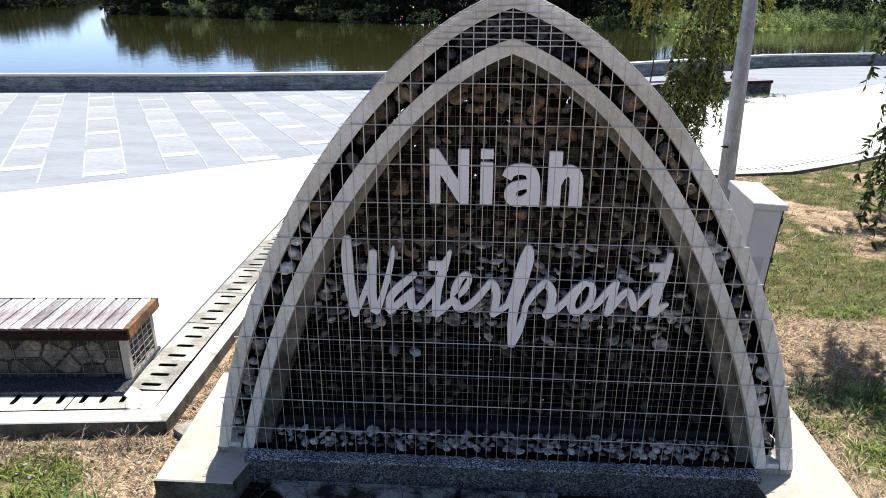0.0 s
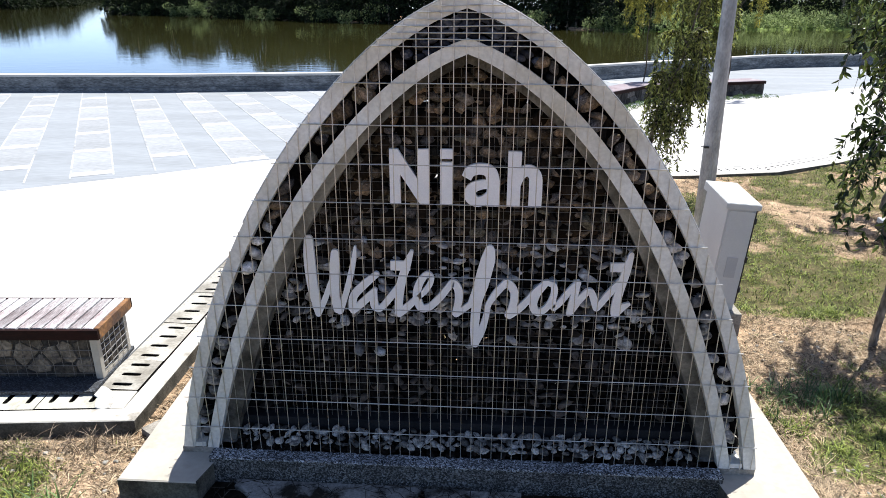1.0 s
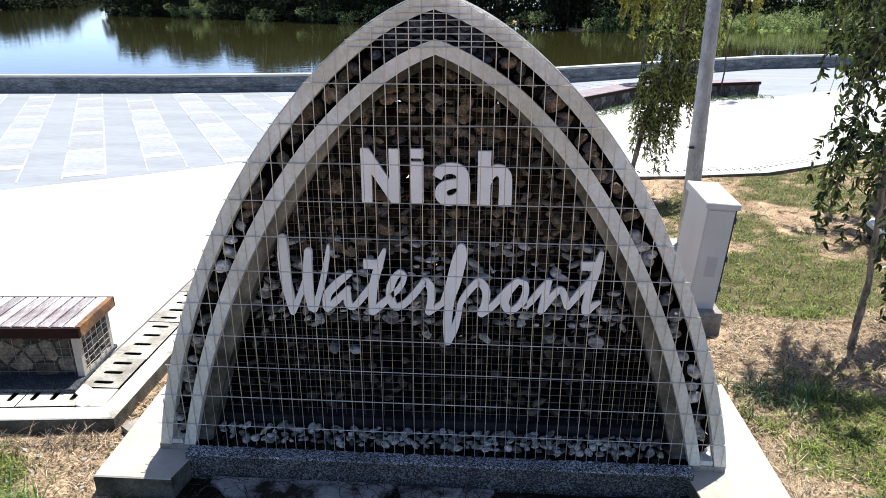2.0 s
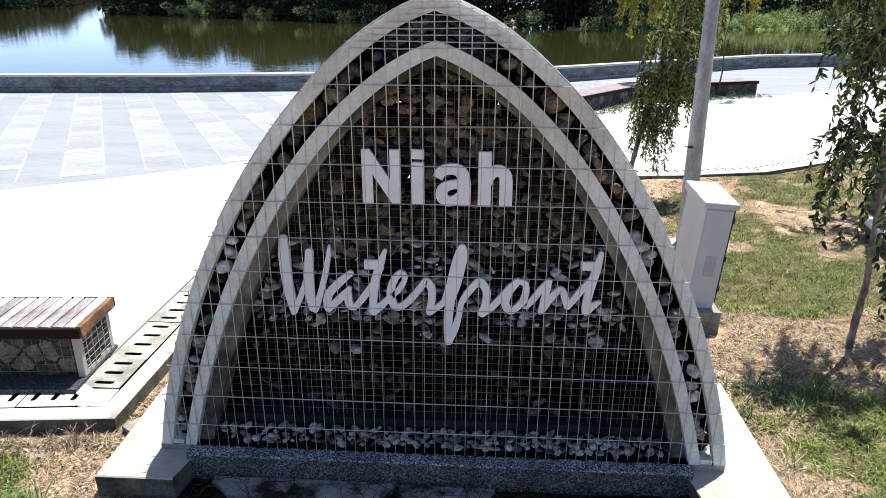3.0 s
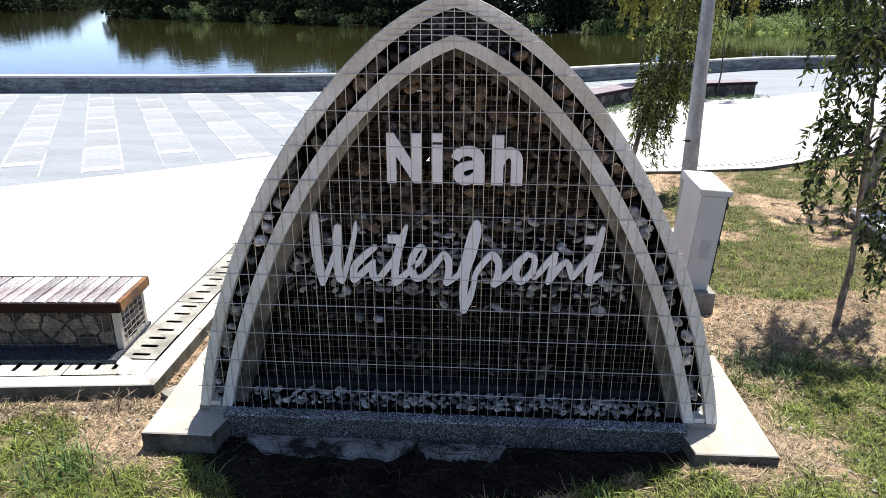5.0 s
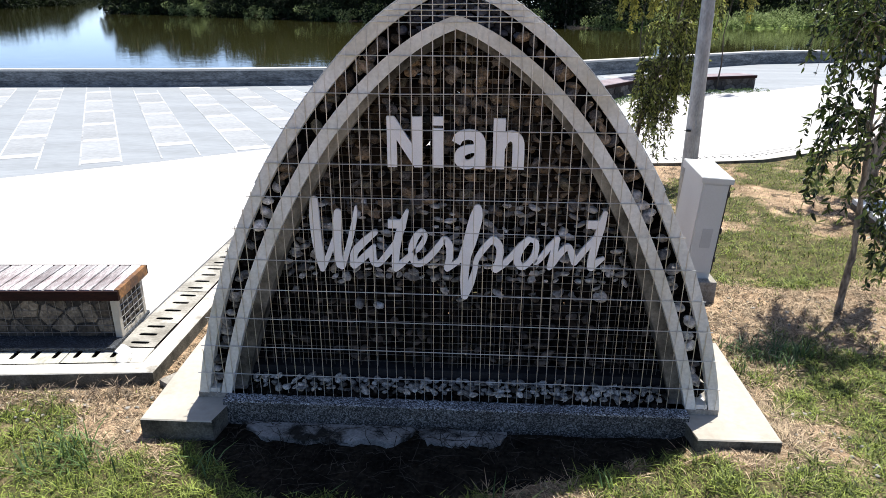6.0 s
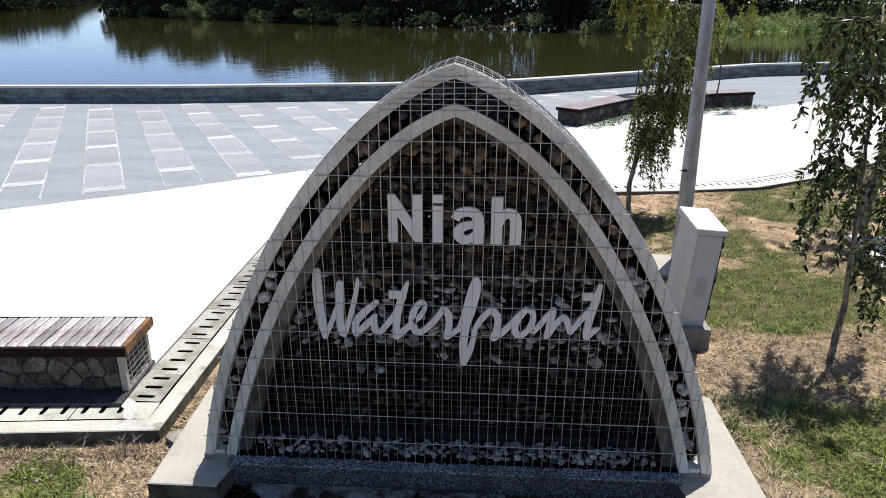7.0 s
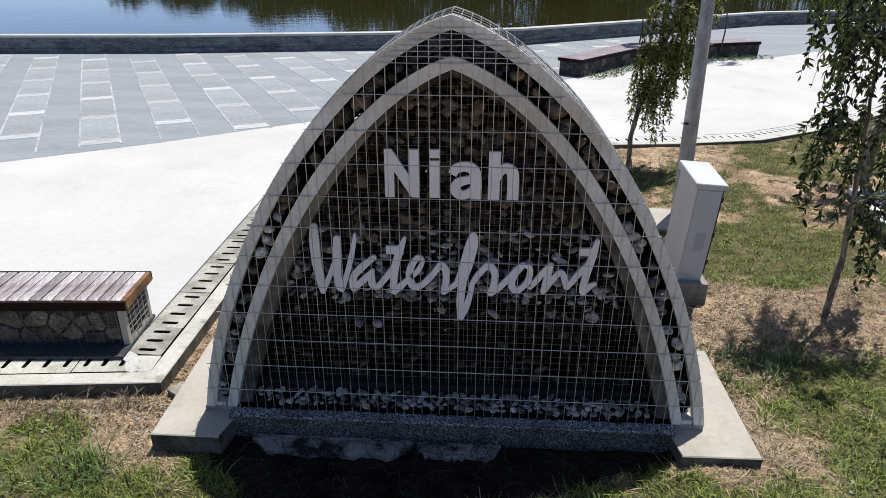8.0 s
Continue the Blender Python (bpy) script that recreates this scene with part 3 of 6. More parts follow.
def cover_mesh(length, slots, material, sw=0.036, snug=0.026):
    """A concrete cover with worn, round-ended slots through it; x along the drain, y across."""
    w, t, sl = COVER_W - snug, 0.06, 0.126
    top = -0.004
    pitch = length / slots
    V, F, dark = [], [], []
    worn = random.Random(slots * 7 + int(sw * 1000))
    for k in range(slots):
        x0 = -length / 2 + pitch * k
        cx = x0 + pitch / 2
        ring = []
        for i in range(24):
            a = 2 * math.pi * (i + 0.5) / 24
            ca, sa = math.cos(a), math.sin(a)
            e = (abs(ca) ** 5 + abs(sa) ** 5) ** -0.2
            j = 1 + worn.uniform(-0.06, 0.06)
            u = max(abs(ca), abs(sa))
            # the slot's lip, the slot's foot, the outer edge, the outer foot
            lip = (cx + ca * e * sw / 2 * j, sa * e * sl / 2 * (1 + worn.uniform(-0.02, 0.02)))
            rim = (cx + ca / u * pitch / 2, sa / u * w / 2)
            ring.append(len(V))
            V += [(*lip, top - 0.003), (lip[0], lip[1], -t), (*rim, top), (*rim, -t), (cx + (lip[0] - cx) * 1.12, lip[1] * 1.03, top)]
        for i in range(24):
            p, q = ring[i], ring[(i + 1) % 24]
            F += [(p + 2, q + 2, q + 4, p + 4), (p + 4, q + 4, q, p), (p, q, q + 1, p + 1), (p + 3, q + 3, q + 2, p + 2)]
            dark += [0, 0, 1, 1]
        # the four corners, which the ring's even steps cut off
        for i in (2, 8, 14, 20):
            p, q = ring[i], ring[i + 1]
            sx, sy = (1 if i in (2, 20) else -1), (1 if i in (2, 8) else -1)
            n = len(V)
            V += [(cx + sx * pitch / 2, sy * w / 2, top), (cx + sx * pitch / 2, sy * w / 2, -t)]
            F += [(p + 2, n, q + 2), (p + 2, p + 3, n + 1, n), (n, n + 1, q + 3, q + 2)]
            dark += [0, 1, 1]
    me = bpy.data.meshes.new("drain_cover")
    me.from_pydata(V, [], F)
    me.materials.append(material)
    me.materials.append(M_DARK)
    # slot walls and rims' sides are near-black, painting the shade inside the slots
    for f, d in zip(me.polygons, dark):
        f.material_index = d
    return me


COVERS = [(cover_mesh(0.362, 3, m, 0.034), cover_mesh(0.553, 4, m, 0.034)) for m in (M_COVER_LIGHT, M_COVER)]
mid = shifted(DRAIN, KERB_W + COVER_W / 2)
near_legs = [(mid[1], mid[0], 0.035, 0.0, COVERS[0]), (mid[1], mid[2], 0.068, 0.0045, COVERS[1])]
for a, b_, lead, raised, (cover_short, cover_long) in near_legs:
    a, b_ = Vector(a), Vector(b_)
    d = (b_ - a).normalized()
    reach, at = (b_ - a).length, lead
    while at + 0.55 < reach:
        short = at == lead
        span = 0.37 if short else 0.563
        p = a + d * (at + span / 2)
        ob = new("drain_cover", cover_short if short else cover_long)
        ob.matrix_world = pose(p.x, p.y, (raised if short else 0) + random.uniform(-0.0015, 0.0015), random.uniform(-0.5, 0.5), 0, math.degrees(math.atan2(d.y, d.x)) + random.uniform(-0.4, 0.4))
        ob.parent = drain
        at += span
for a, b_ in [(Vector(mid[i]), Vector(mid[i + 1])) for i in range(2, 12)]:
    d = (b_ - a).normalized()
    n = max(1, round((b_ - a).length / 0.56))
    span = (b_ - a).length / n
    if (b_ - a).length < 0.5:
        continue
    pales = [cover_mesh(span - 0.001, max(2, round(span / 0.14)), M_COVER_PALE, w, 0.003) for w in (0.014, 0.026, 0.032)]
    for k in range(n):
        p = a + d * span * (k + 0.5)
        ob = new("drain_cover", random.choice(pales))
        ob.matrix_world = pose(p.x, p.y, random.uniform(-0.002, 0.002), random.uniform(-0.5, 0.5), 0, math.degrees(math.atan2(d.y, d.x)) + random.uniform(-0.4, 0.4))
        ob.parent = drain
# mortar smeared over the end of the covers at the corner
bm = bmesh.new()
smear = [(-2.15, 3.79), (-2.14, 3.70), (-2.07, 3.655), (-2.06, 3.60), (-2.035, 3.555), (-1.985, 3.535), (-1.945, 3.555), (-1.955, 3.61), (-1.985, 3.65), (-1.99, 3.69), (-2.03, 3.74), (-2.09, 3.78)]
prism(bm, smear, -0.01, 0.0035)
bmesh.ops.bevel(bm, geom=[e for e in bm.edges if all(v.co.z > 0 for v in e.verts)], offset=0.003, segments=1, affect="EDGES")
part("mortar_smear", bm, M_MORTAR_PALE, drain, "white mortar smeared over the corner covers")
# mortared corner where the two legs meet
bm = bmesh.new()
c = Vector(mid[1])
box(bm, -0.028, -0.135, -0.12, 0.135, 0.062, -0.003, 0.004, pose(c.x, c.y, 0, 0, 0, 2.8))
part("corner_cover", bm, M_KERB, drain, "mortared corner of the drain")


# ---- the sign ----
CX, FRONT, BASE = 0.19, 3.145, 0.062
B1, B2, B3, STEP = 0.064, 0.135, 0.197, 0.063
# the rib edges as half-arches (foot, two handles, apex), each at its nominal distance in from the outline
EDGES = ((0.0, ((1.495, BASE), (1.312, 1.140), (0.621, 2.179), (0.0, 2.344))),
         (B1, ((1.434, BASE), (1.246, 1.129), (0.572, 2.109), (0.0, 2.276))),
         (B2, ((1.366, BASE), (1.110, 1.156), (0.539, 1.996), (0.0, 2.158))),
         (B3, ((1.305, BASE), (1.057, 1.119), (0.474, 1.930), (0.0, 2.095))),
         (B3 + STEP, ((1.238, BASE), (0.955, 1.140), (0.480, 1.880), (0.0, 2.050))))


def arch_half(off, n=44):
    """Half the pointed arch (half-width, height), drawn in by off, from foot to apex."""
    k = max(i for i in range(len(EDGES) - 1) if i == 0 or EDGES[i][0] <= off + 1e-9)
    (o0, e0), (o1, e1) = EDGES[k], EDGES[k + 1]
    f = (off - o0) / (o1 - o0)
    a, b, c, d = [Vector(p).lerp(Vector(q), f) for p, q in zip(e0, e1)]
    pts = [a * (1 - t) ** 3 + b * 3 * t * (1 - t) ** 2 + c * 3 * t * t * (1 - t) + d * t ** 3 for t in [i / 160 for i in range(161)]]
    run = [0.0]
    for p, q in zip(pts, pts[1:]):
        run.append(run[-1] + (q - p).length)
    out, j = [], 0
    for m in range(n):
        w = run[-1] * m / (n - 1)
        while j < len(pts) - 2 and run[j + 1] < w:
            j += 1
        out.append(pts[j].lerp(pts[j + 1], (w - run[j]) / max(1e-9, run[j + 1] - run[j])))
    return out


def arch_full(off, n=44):
    h = arch_half(off, n)
    mid_x = [CX + 0.005 - 0.014 * max(0.0, min(1.0, (p.y - 1.9) / 0.4)) for p in h]
    return [(c - p.x, p.y) for c, p in zip(mid_x, h)] + [(c + p.x, p.y) for c, p in list(zip(mid_x, h))[::-1][1:]]


def half_width(off, z):
    """Half-width of the arch drawn in by off at height z (negative above its apex)."""
    h = HALVES[round(off, 3)]
    for p, q in zip(h, h[1:]):
        if p.y <= z <= q.y:
            return p.x + (q.x - p.x) * (z - p.y) / max(1e-9, q.y - p.y)
    return h[0].x if z < h[0].y else -1.0


HALVES = {round(o, 3): arch_half(o, 120) for o in (0.0, B1, B2, B3, B3 + STEP, B3 + STEP + 0.01)}
DEPTH = 0.36

sign = thing("gabion_sign", "pointed-arch gabion sign with wire mesh, stone fill and pale lettering", "sign")


def band(o1, o2, y0, y1):
    bm = bmesh.new()
    a, b = arch_full(o1), arch_full(o2)
    rows = [[bm.verts.new((p[0], y0, p[1])), bm.verts.new((q[0], y0, q[1])), bm.verts.new((q[0], y1, q[1])), bm.verts.new((p[0], y1, p[1]))] for p, q in zip(a, b)]
    for p, q in zip(rows, rows[1:]):
        for k in range(4):
            bm.faces.new((p[k], p[(k + 1) % 4], q[(k + 1) % 4], q[k]))
    bm.faces.new(rows[0])
    bm.faces.new(rows[-1][::-1])
    bmesh.ops.bevel(bm, geom=[e for e in bm.edges if abs(e.verts[0].co.y - e.verts[1].co.y) < 1e-4 and len(e.link_faces) == 2 and e.calc_face_angle(0) > 1.2], offset=0.003, segments=1, affect="EDGES")
    return bm


part("outer_arch", band(0.0, B1, FRONT, FRONT + 0.06), M_BAND, sign, "off-white painted outer arch rib")
part("inner_arch", band(B2, B3, FRONT, FRONT + 0.05), M_BAND, sign, "off-white painted inner arch rib")
part("soffit", band(B2 + 0.003, B3 + STEP, FRONT + 0.082, FRONT + DEPTH), M_SOFFIT, sign, "stained grey stepped rib behind the inner arch, coloured darker for its shade")
for s in (-1, 1):
    bm = bmesh.new()
    x0, x1 = sorted((CX + s * 1.431, CX + s * 1.369))
    box(bm, x0, FRONT + 0.004, BASE, x1, FRONT + DEPTH - 0.01, BASE + 0.028, 0.003)
    part("arch_foot", bm, M_BAND, sign)

# front mesh: one wire each
Y_W = FRONT - 0.004
k = -28
while k <= 28:
    x = k * 0.0528 - 0.009
    zt = max((z for z in np.arange(BASE, 2.36, 0.004) if half_width(0.0, z) >= abs(x)), default=0)
    if zt > BASE + 0.1:
        bm = bmesh.new()
        over = random.uniform(0.0, 0.014)
        tube(bm, [(CX + x + random.uniform(-0.002, 0.002), Y_W, BASE + 0.002), (CX + x + random.uniform(-0.003, 0.003), Y_W - random.uniform(0, 0.003), zt * 0.55), (CX + x, Y_W, zt + over)], 0.0022, 6)
        part("wire", bm, M_WIRE, sign)
    k += 1
rows_z = [0.199 + 0.1775 * i for i in range(11)] + [2.126 + 0.0268 * i for i in range(8)]
for z in rows_z:
    hw = half_width(0.0, z)
    if hw <= 0.02:
        continue
    bm = bmesh.new()
    over = random.uniform(0.004, 0.018)
    sag = random.uniform(-0.003, 0.003)
    tube(bm, [(CX - hw - over, Y_W - 0.005, z), (CX - hw * 0.4, Y_W - 0.005, z + sag), (CX + hw * 0.4, Y_W - 0.005, z - sag), (CX + hw + over, Y_W - 0.005, z)], 0.0025, 6)
    part("wire", bm, M_WIRE, sign)

# mesh wrapped over the back of the arch
bm = bmesh.new()
wrap = [p for p in arch_full(-0.004, 60) if p[1] > 1.3]
for f, r in ((0.03, 0.003), (0.35, 0.0018), (0.68, 0.0018), (0.99, 0.0042)):
    tube(bm, [(x, FRONT + DEPTH * f, z) for x, z in wrap], r, 5)
for x, z in wrap:
    tube(bm, [(x, FRONT + 0.014, z + 0.003), (x, FRONT + DEPTH, z + 0.003)], 0.0018, 5)
tagged(part("wrap_mesh", bm, M_WIRE, sign, "galvanised mesh over the rib"), kind="stuff")

# mesh in front of and behind the stone wall
Y_B = FRONT + 0.19


def inner_mesh(name, y, dx, dz, r):
    b = bmesh.new()
    x = -1.25
    while x < 1.26:
        zs = [z for z in np.arange(BASE, 2.15, 0.004) if half_width(B3 + STEP, z) >= abs(x)]
        if zs and zs[-1] > 0.2:
            tube(b, [(CX + x, y, 0.10), (CX + x, y, zs[-1])], r, 4, False)
        x += dx
    z = 0.20
    while z < 2.12:
        hw = half_width(B3 + STEP, z)
        if hw > 0.03:
            tube(b, [(CX - hw, y - 0.004, z), (CX + hw, y - 0.004, z)], r, 4, False)
        z += dz
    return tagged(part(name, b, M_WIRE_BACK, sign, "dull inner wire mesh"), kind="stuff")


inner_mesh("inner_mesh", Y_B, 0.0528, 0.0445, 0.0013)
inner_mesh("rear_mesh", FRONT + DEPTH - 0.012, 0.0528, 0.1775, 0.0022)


# stones
def stone_mesh(name, seed, flat, rough, material, smooth=True, hew=0.11, faces=5):
    b = bmesh.new()
    bmesh.ops.create_icosphere(b, subdivisions=2, radius=0.5)
    cuts = [(u.normalized(), 0.5 - c) for u, c in ((noise.noise_vector(Vector((seed * 1.3, k * 3.7, 0.4))), 0.04 + hew * abs(noise.noise((seed * 1.9, k * 2.1, 7.3))) * 1.6) for k in range(faces))]
    for v in b.verts:
        for u, c in cuts:
            v.co -= u * max(0.0, v.co.dot(u) - c)
    for v in b.verts:
        n = noise.noise(v.co * 1.7 + Vector((seed * 5.3, seed * 1.7, 0))) * rough + noise.noise(v.co * 4.0 + Vector((seed, 9, 2))) * rough * 0.5
        v.co *= 1 + n
        v.co.z *= flat
    me = bpy.data.meshes.new(name)
    b.to_mesh(me)
    b.free()
    me.materials.append(material)
    me.polygons.foreach_set("use_smooth", [smooth] * len(me.polygons))
    return me


TAN = [stone_mesh("stone", i, 0.62, 0.24, (M_STONE_TAN, M_STONE_OLIVE, M_STONE_GREY)[i % 3 if i < 6 else 0], True, 0.26, 10) for i in range(9)]
GREY = [stone_mesh("stone", 10 + i, 0.66, 0.28, M_PEBBLE) for i in range(8)]
WHITE = [stone_mesh("pebble", 20 + i, 0.62, 0.42, M_WHITE_PEBBLE) for i in range(8)]


def place_stone(shape, p, size, parent=sign, name="stone"):
    ob = new(name, random.choice(shape))
    sx, sy, sz = size
    ob.matrix_world = Matrix.LocRotScale(p, Euler((random.gauss(0, 0.45), random.gauss(0, 0.4), random.uniform(-3, 3))), (sx, sy, sz))
    ob.parent = parent
    return ob


def cells(w, h, pitch, gap, seed):
    """Irregular stones filling a w by h face: polygons with joints between them."""
    rnd = random.Random(seed)
    pts = [((i + 0.5 + rnd.uniform(-0.42, 0.42) + 0.5 * (j % 2)) * pitch, (j + 0.5 + rnd.uniform(-0.38, 0.38)) * pitch * 0.8) for i in range(-1, int(w / pitch) + 2) for j in range(-1, int(h / pitch / 0.8) + 2)]
    out = []
    for p in pts:
        if not (0 < p[0] < w and 0 < p[1] < h):
            continue
        poly = [(0, 0), (w, 0), (w, h), (0, h)]
        for q in pts:
            if q == p or abs(q[0] - p[0]) > 3 * pitch:
                continue
            nx_, ny_ = q[0] - p[0], q[1] - p[1]
            d = math.hypot(nx_, ny_)
            c = ((q[0] + p[0]) / 2 * nx_ + (q[1] + p[1]) / 2 * ny_) / d - gap / 2
            nx_, ny_ = nx_ / d, ny_ / d
            res = []
            for a, b in zip(poly, poly[1:] + poly[:1]):
                da, db = a[0] * nx_ + a[1] * ny_ - c, b[0] * nx_ + b[1] * ny_ - c
                if da <= 0:
                    res.append(a)
                if (da < 0 < db) or (db < 0 < da):
                    f = da / (da - db)
                    res.append((a[0] + (b[0] - a[0]) * f, a[1] + (b[1] - a[1]) * f))
            poly = res
            if len(poly) < 3:
                break
        if len(poly) >= 3:
            out.append(poly)
    return out


def face_stones(w, h, pitch, m, material, parent, seed):
    """Rubble set in a wall face: each stone a domed polygon; m carries the face (x along, z up, front towards -y)."""
    rnd = random.Random(seed)
    for poly in cells(w, h, pitch, 0.009, seed):
        cx_, cz_ = sum(p[0] for p in poly) / len(poly), sum(p[1] for p in poly) / len(poly)
        b = bmesh.new()
        out = rnd.uniform(0.008, 0.02)
        r0 = [b.verts.new((x, 0.01, z)) for x, z in poly]
        r1 = [b.verts.new((cx_ + (x - cx_) * 0.93, -out * 0.6, cz_ + (z - cz_) * 0.93)) for x, z in poly]
        r2 = [b.verts.new((cx_ + (x - cx_) * 0.62, -out + rnd.uniform(-0.002, 0.002), cz_ + (z - cz_) * 0.62)) for x, z in poly]
        n = len(poly)
        for a, c in ((r0, r1), (r1, r2)):
            for k in range(n):
                b.faces.new((a[k], a[(k + 1) % n], c[(k + 1) % n], c[k]))
        b.faces.new(r2)
        bmesh.ops.transform(b, matrix=m, verts=b.verts)
        part("stone", b, material, parent)


class Heap:
    """Stones joined into one mesh."""

    def __init__(self, shapes):
        self.v, self.f, self.shapes = [], [], []
        for me in shapes:
            co = np.array([v.co[:] for v in me.vertices])
            self.shapes.append((co, [tuple(q.vertices) for q in me.polygons]))

    def add(self, p, size, tilt=0.5):
        co, fs = random.choice(self.shapes)
        r = Euler((random.uniform(-tilt, tilt), random.uniform(-tilt, tilt), random.uniform(-3.1, 3.1))).to_matrix()
        m = np.array(r) @ np.diag(size)
        n = len(self.v)
        self.v.extend((co @ m.T + np.array(p)).tolist())
        self.f.extend([tuple(i + n for i in f) for f in fs])

    def make(self, name, material, parent, label=""):
        ob = mesh_object(name, self.v, self.f, material, True)
        ob.parent = parent
        if label:
            ob["label"] = label
        return tagged(ob, kind="stuff")


def wall_spots(z0, z1, w, h):
    z, odd = z0, 0
    while z < z1:
        hw = half_width(B3 + STEP + 0.01, z)
        x = -hw + (w / 2 if odd else 0) * 0.9
        while hw > 0 and x < hw:
            yield x + random.uniform(-0.2, 0.2) * w, z + random.uniform(-0.2, 0.2) * h
            x += w * random.uniform(0.85, 1.1)
        z += h
        odd ^= 1


deep_tan, deep_grey, deep_dark = Heap(TAN), Heap(GREY), Heap(TAN)
Y_S = Y_B + 0.04
for x, z in wall_spots(1.13, 2.06, 0.080, 0.050):
    s = random.uniform(0.6, 1.2)
    place_stone(TAN, (CX + x, Y_S + random.uniform(0, 0.04), z), (0.108 * s, 0.085 * s, 0.098 * s))
near = 0
for x, z in wall_spots(0.56, 1.17, 0.066, 0.043):
    s = random.uniform(0.55, 1.3)
    size = (0.076 * s, 0.058 * s, 0.047 * s)
    p = (CX + x, Y_S - 0.012 + random.uniform(0, 0.03), z)
    keep = 0.62 if z > 0.95 else 0.8 if z > 0.70 else 0.3 if z > 0.62 else 0.08
    if random.random() > keep:
        continue
    if near < 110 and random.random() < 0.6:
        place_stone(GREY, p, size)
        near += 1
    else:
        deep_grey.add(p, size)
low = Heap(TAN)
for x, z in wall_spots(0.20, 0.74, 0.085, 0.06):
    if random.random() < 0.6:
        s = random.uniform(0.6, 1.3)
        low.add((CX + x, Y_S - 0.004 + random.uniform(0, 0.02), z), (0.085 * s, 0.05, 0.065 * s))
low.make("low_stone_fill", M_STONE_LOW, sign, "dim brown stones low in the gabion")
for x, z in wall_spots(0.17, 1.12, 0.085, 0.06):
    s = random.uniform(0.8, 1.2)
    deep_dark.add((CX + x, Y_S + 0.02 + random.uniform(0, 0.02), z), (0.10 * s, 0.06, 0.08 * s))
for lay, yy in ((1, Y_S + 0.045), (2, Y_S + 0.075), (3, Y_S + 0.095)):
    for x, z in wall_spots(1.10, 2.13, 0.10, 0.07):
        deep_tan.add((CX + x, yy + random.uniform(-0.01, 0.01), z), (0.18, 0.09, 0.165))
    for x, z in wall_spots(0.15, 1.12, 0.076, 0.05):
        deep_dark.add((CX + x, yy + random.uniform(-0.01, 0.01), z), (0.13, 0.07, 0.10))
z = 0.2
while z < 2.06:
    hw = half_width(B3 + STEP, z)
    for s in (-1, 1) if hw > 0.04 else ():
        for yy in (Y_S + 0.03, Y_S + 0.07, Y_S + 0.095):
            if random.random() < (0.7 if z > 1.2 else 1.0):
                (deep_tan if z > 1.1 else deep_dark).add((CX + s * (hw - 0.02), yy, z), (0.1, 0.06, 0.085))
    z += 0.05
deep_tan.make("tan_stone_fill", M_STONE_TAN_J, sign, "brown stones deeper in the gabion, coloured dark for gap shade")
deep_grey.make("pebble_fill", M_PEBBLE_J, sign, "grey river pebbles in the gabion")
deep_dark.make("dark_stone_fill", M_STONE_GAP_SHADE, sign, "stones deeper in the gabion, coloured near-black for gap shade")

# stones between the two ribs: brown above, white pebbles below
chan, peak = Heap(TAN), Heap(GREY)
half = arch_half((B1 + B2) / 2, 60)
for s in (-1, 1):
    for i in range(1, 60):
        p = half[i]
        for yy, first in ((FRONT + 0.066, True), (FRONT + 0.13, False), (FRONT + 0.21, False), (FRONT + 0.285, False)):
            c = (CX + s * (p.x + random.uniform(-0.022, 0.022)), yy + random.uniform(-0.015, 0.015), p.y + random.uniform(-0.02, 0.02))
            k = random.uniform(0.8, 1.2)
            if first:
                if p.y > 2.06:
                    peak.add(c, (0.07 * k, 0.05, 0.055 * k))
                elif random.random() < 0.9:
                    if p.y > 1.35:
                        place_stone(TAN, c, (0.092 * k, 0.08 * k, 0.084 * k))
                    elif random.random() < 0.75:
                        place_stone(WHITE if random.random() < 0.4 else GREY, c, (0.082 * k, 0.066 * k, 0.078 * k))
                    else:
                        chan.add(c, (0.07 * k, 0.06, 0.06))
            else:
                chan.add(c, (0.13 * k, 0.10, 0.14 * k))
                between = p.lerp(half[i - 1], 0.5)
                chan.add((CX + s * between.x, yy + 0.035, between.y), (0.125, 0.09, 0.12))
top0, top1 = arch_half(B2)[-1].y, arch_half(B1)[-1].y
for yy in (FRONT + 0.05, FRONT + 0.11, FRONT + 0.17, FRONT + 0.24, FRONT + 0.3):
    for i in range(-7, 8):
        for f in (0.15, 0.5, 0.85):
            zz = top0 + (top1 - top0) * f - abs(i) * 0.012 - 0.3 * (i * 0.03) ** 2
            peak.add((CX + i * 0.03 + random.uniform(-0.01, 0.01), yy, zz), (0.06, 0.06, 0.045))
crest = arch_half(0.05, 70)
for s in (-1, 1):
    for p in crest[4:]:
        for yy in (FRONT + 0.10, FRONT + 0.16, FRONT + 0.22, FRONT + 0.28):
            chan.add((CX + s * p.x, yy + random.uniform(-0.01, 0.01), p.y + random.uniform(-0.008, 0.008)), (0.085, 0.075, 0.06))
peak.make("peak_stone_fill", M_STONE_APEX, sign, "slate-grey stones under the peak")
chan.make("rib_stone_fill", M_STONE_GAP_SHADE, sign, "stones between the ribs, coloured near-black for gap shade")

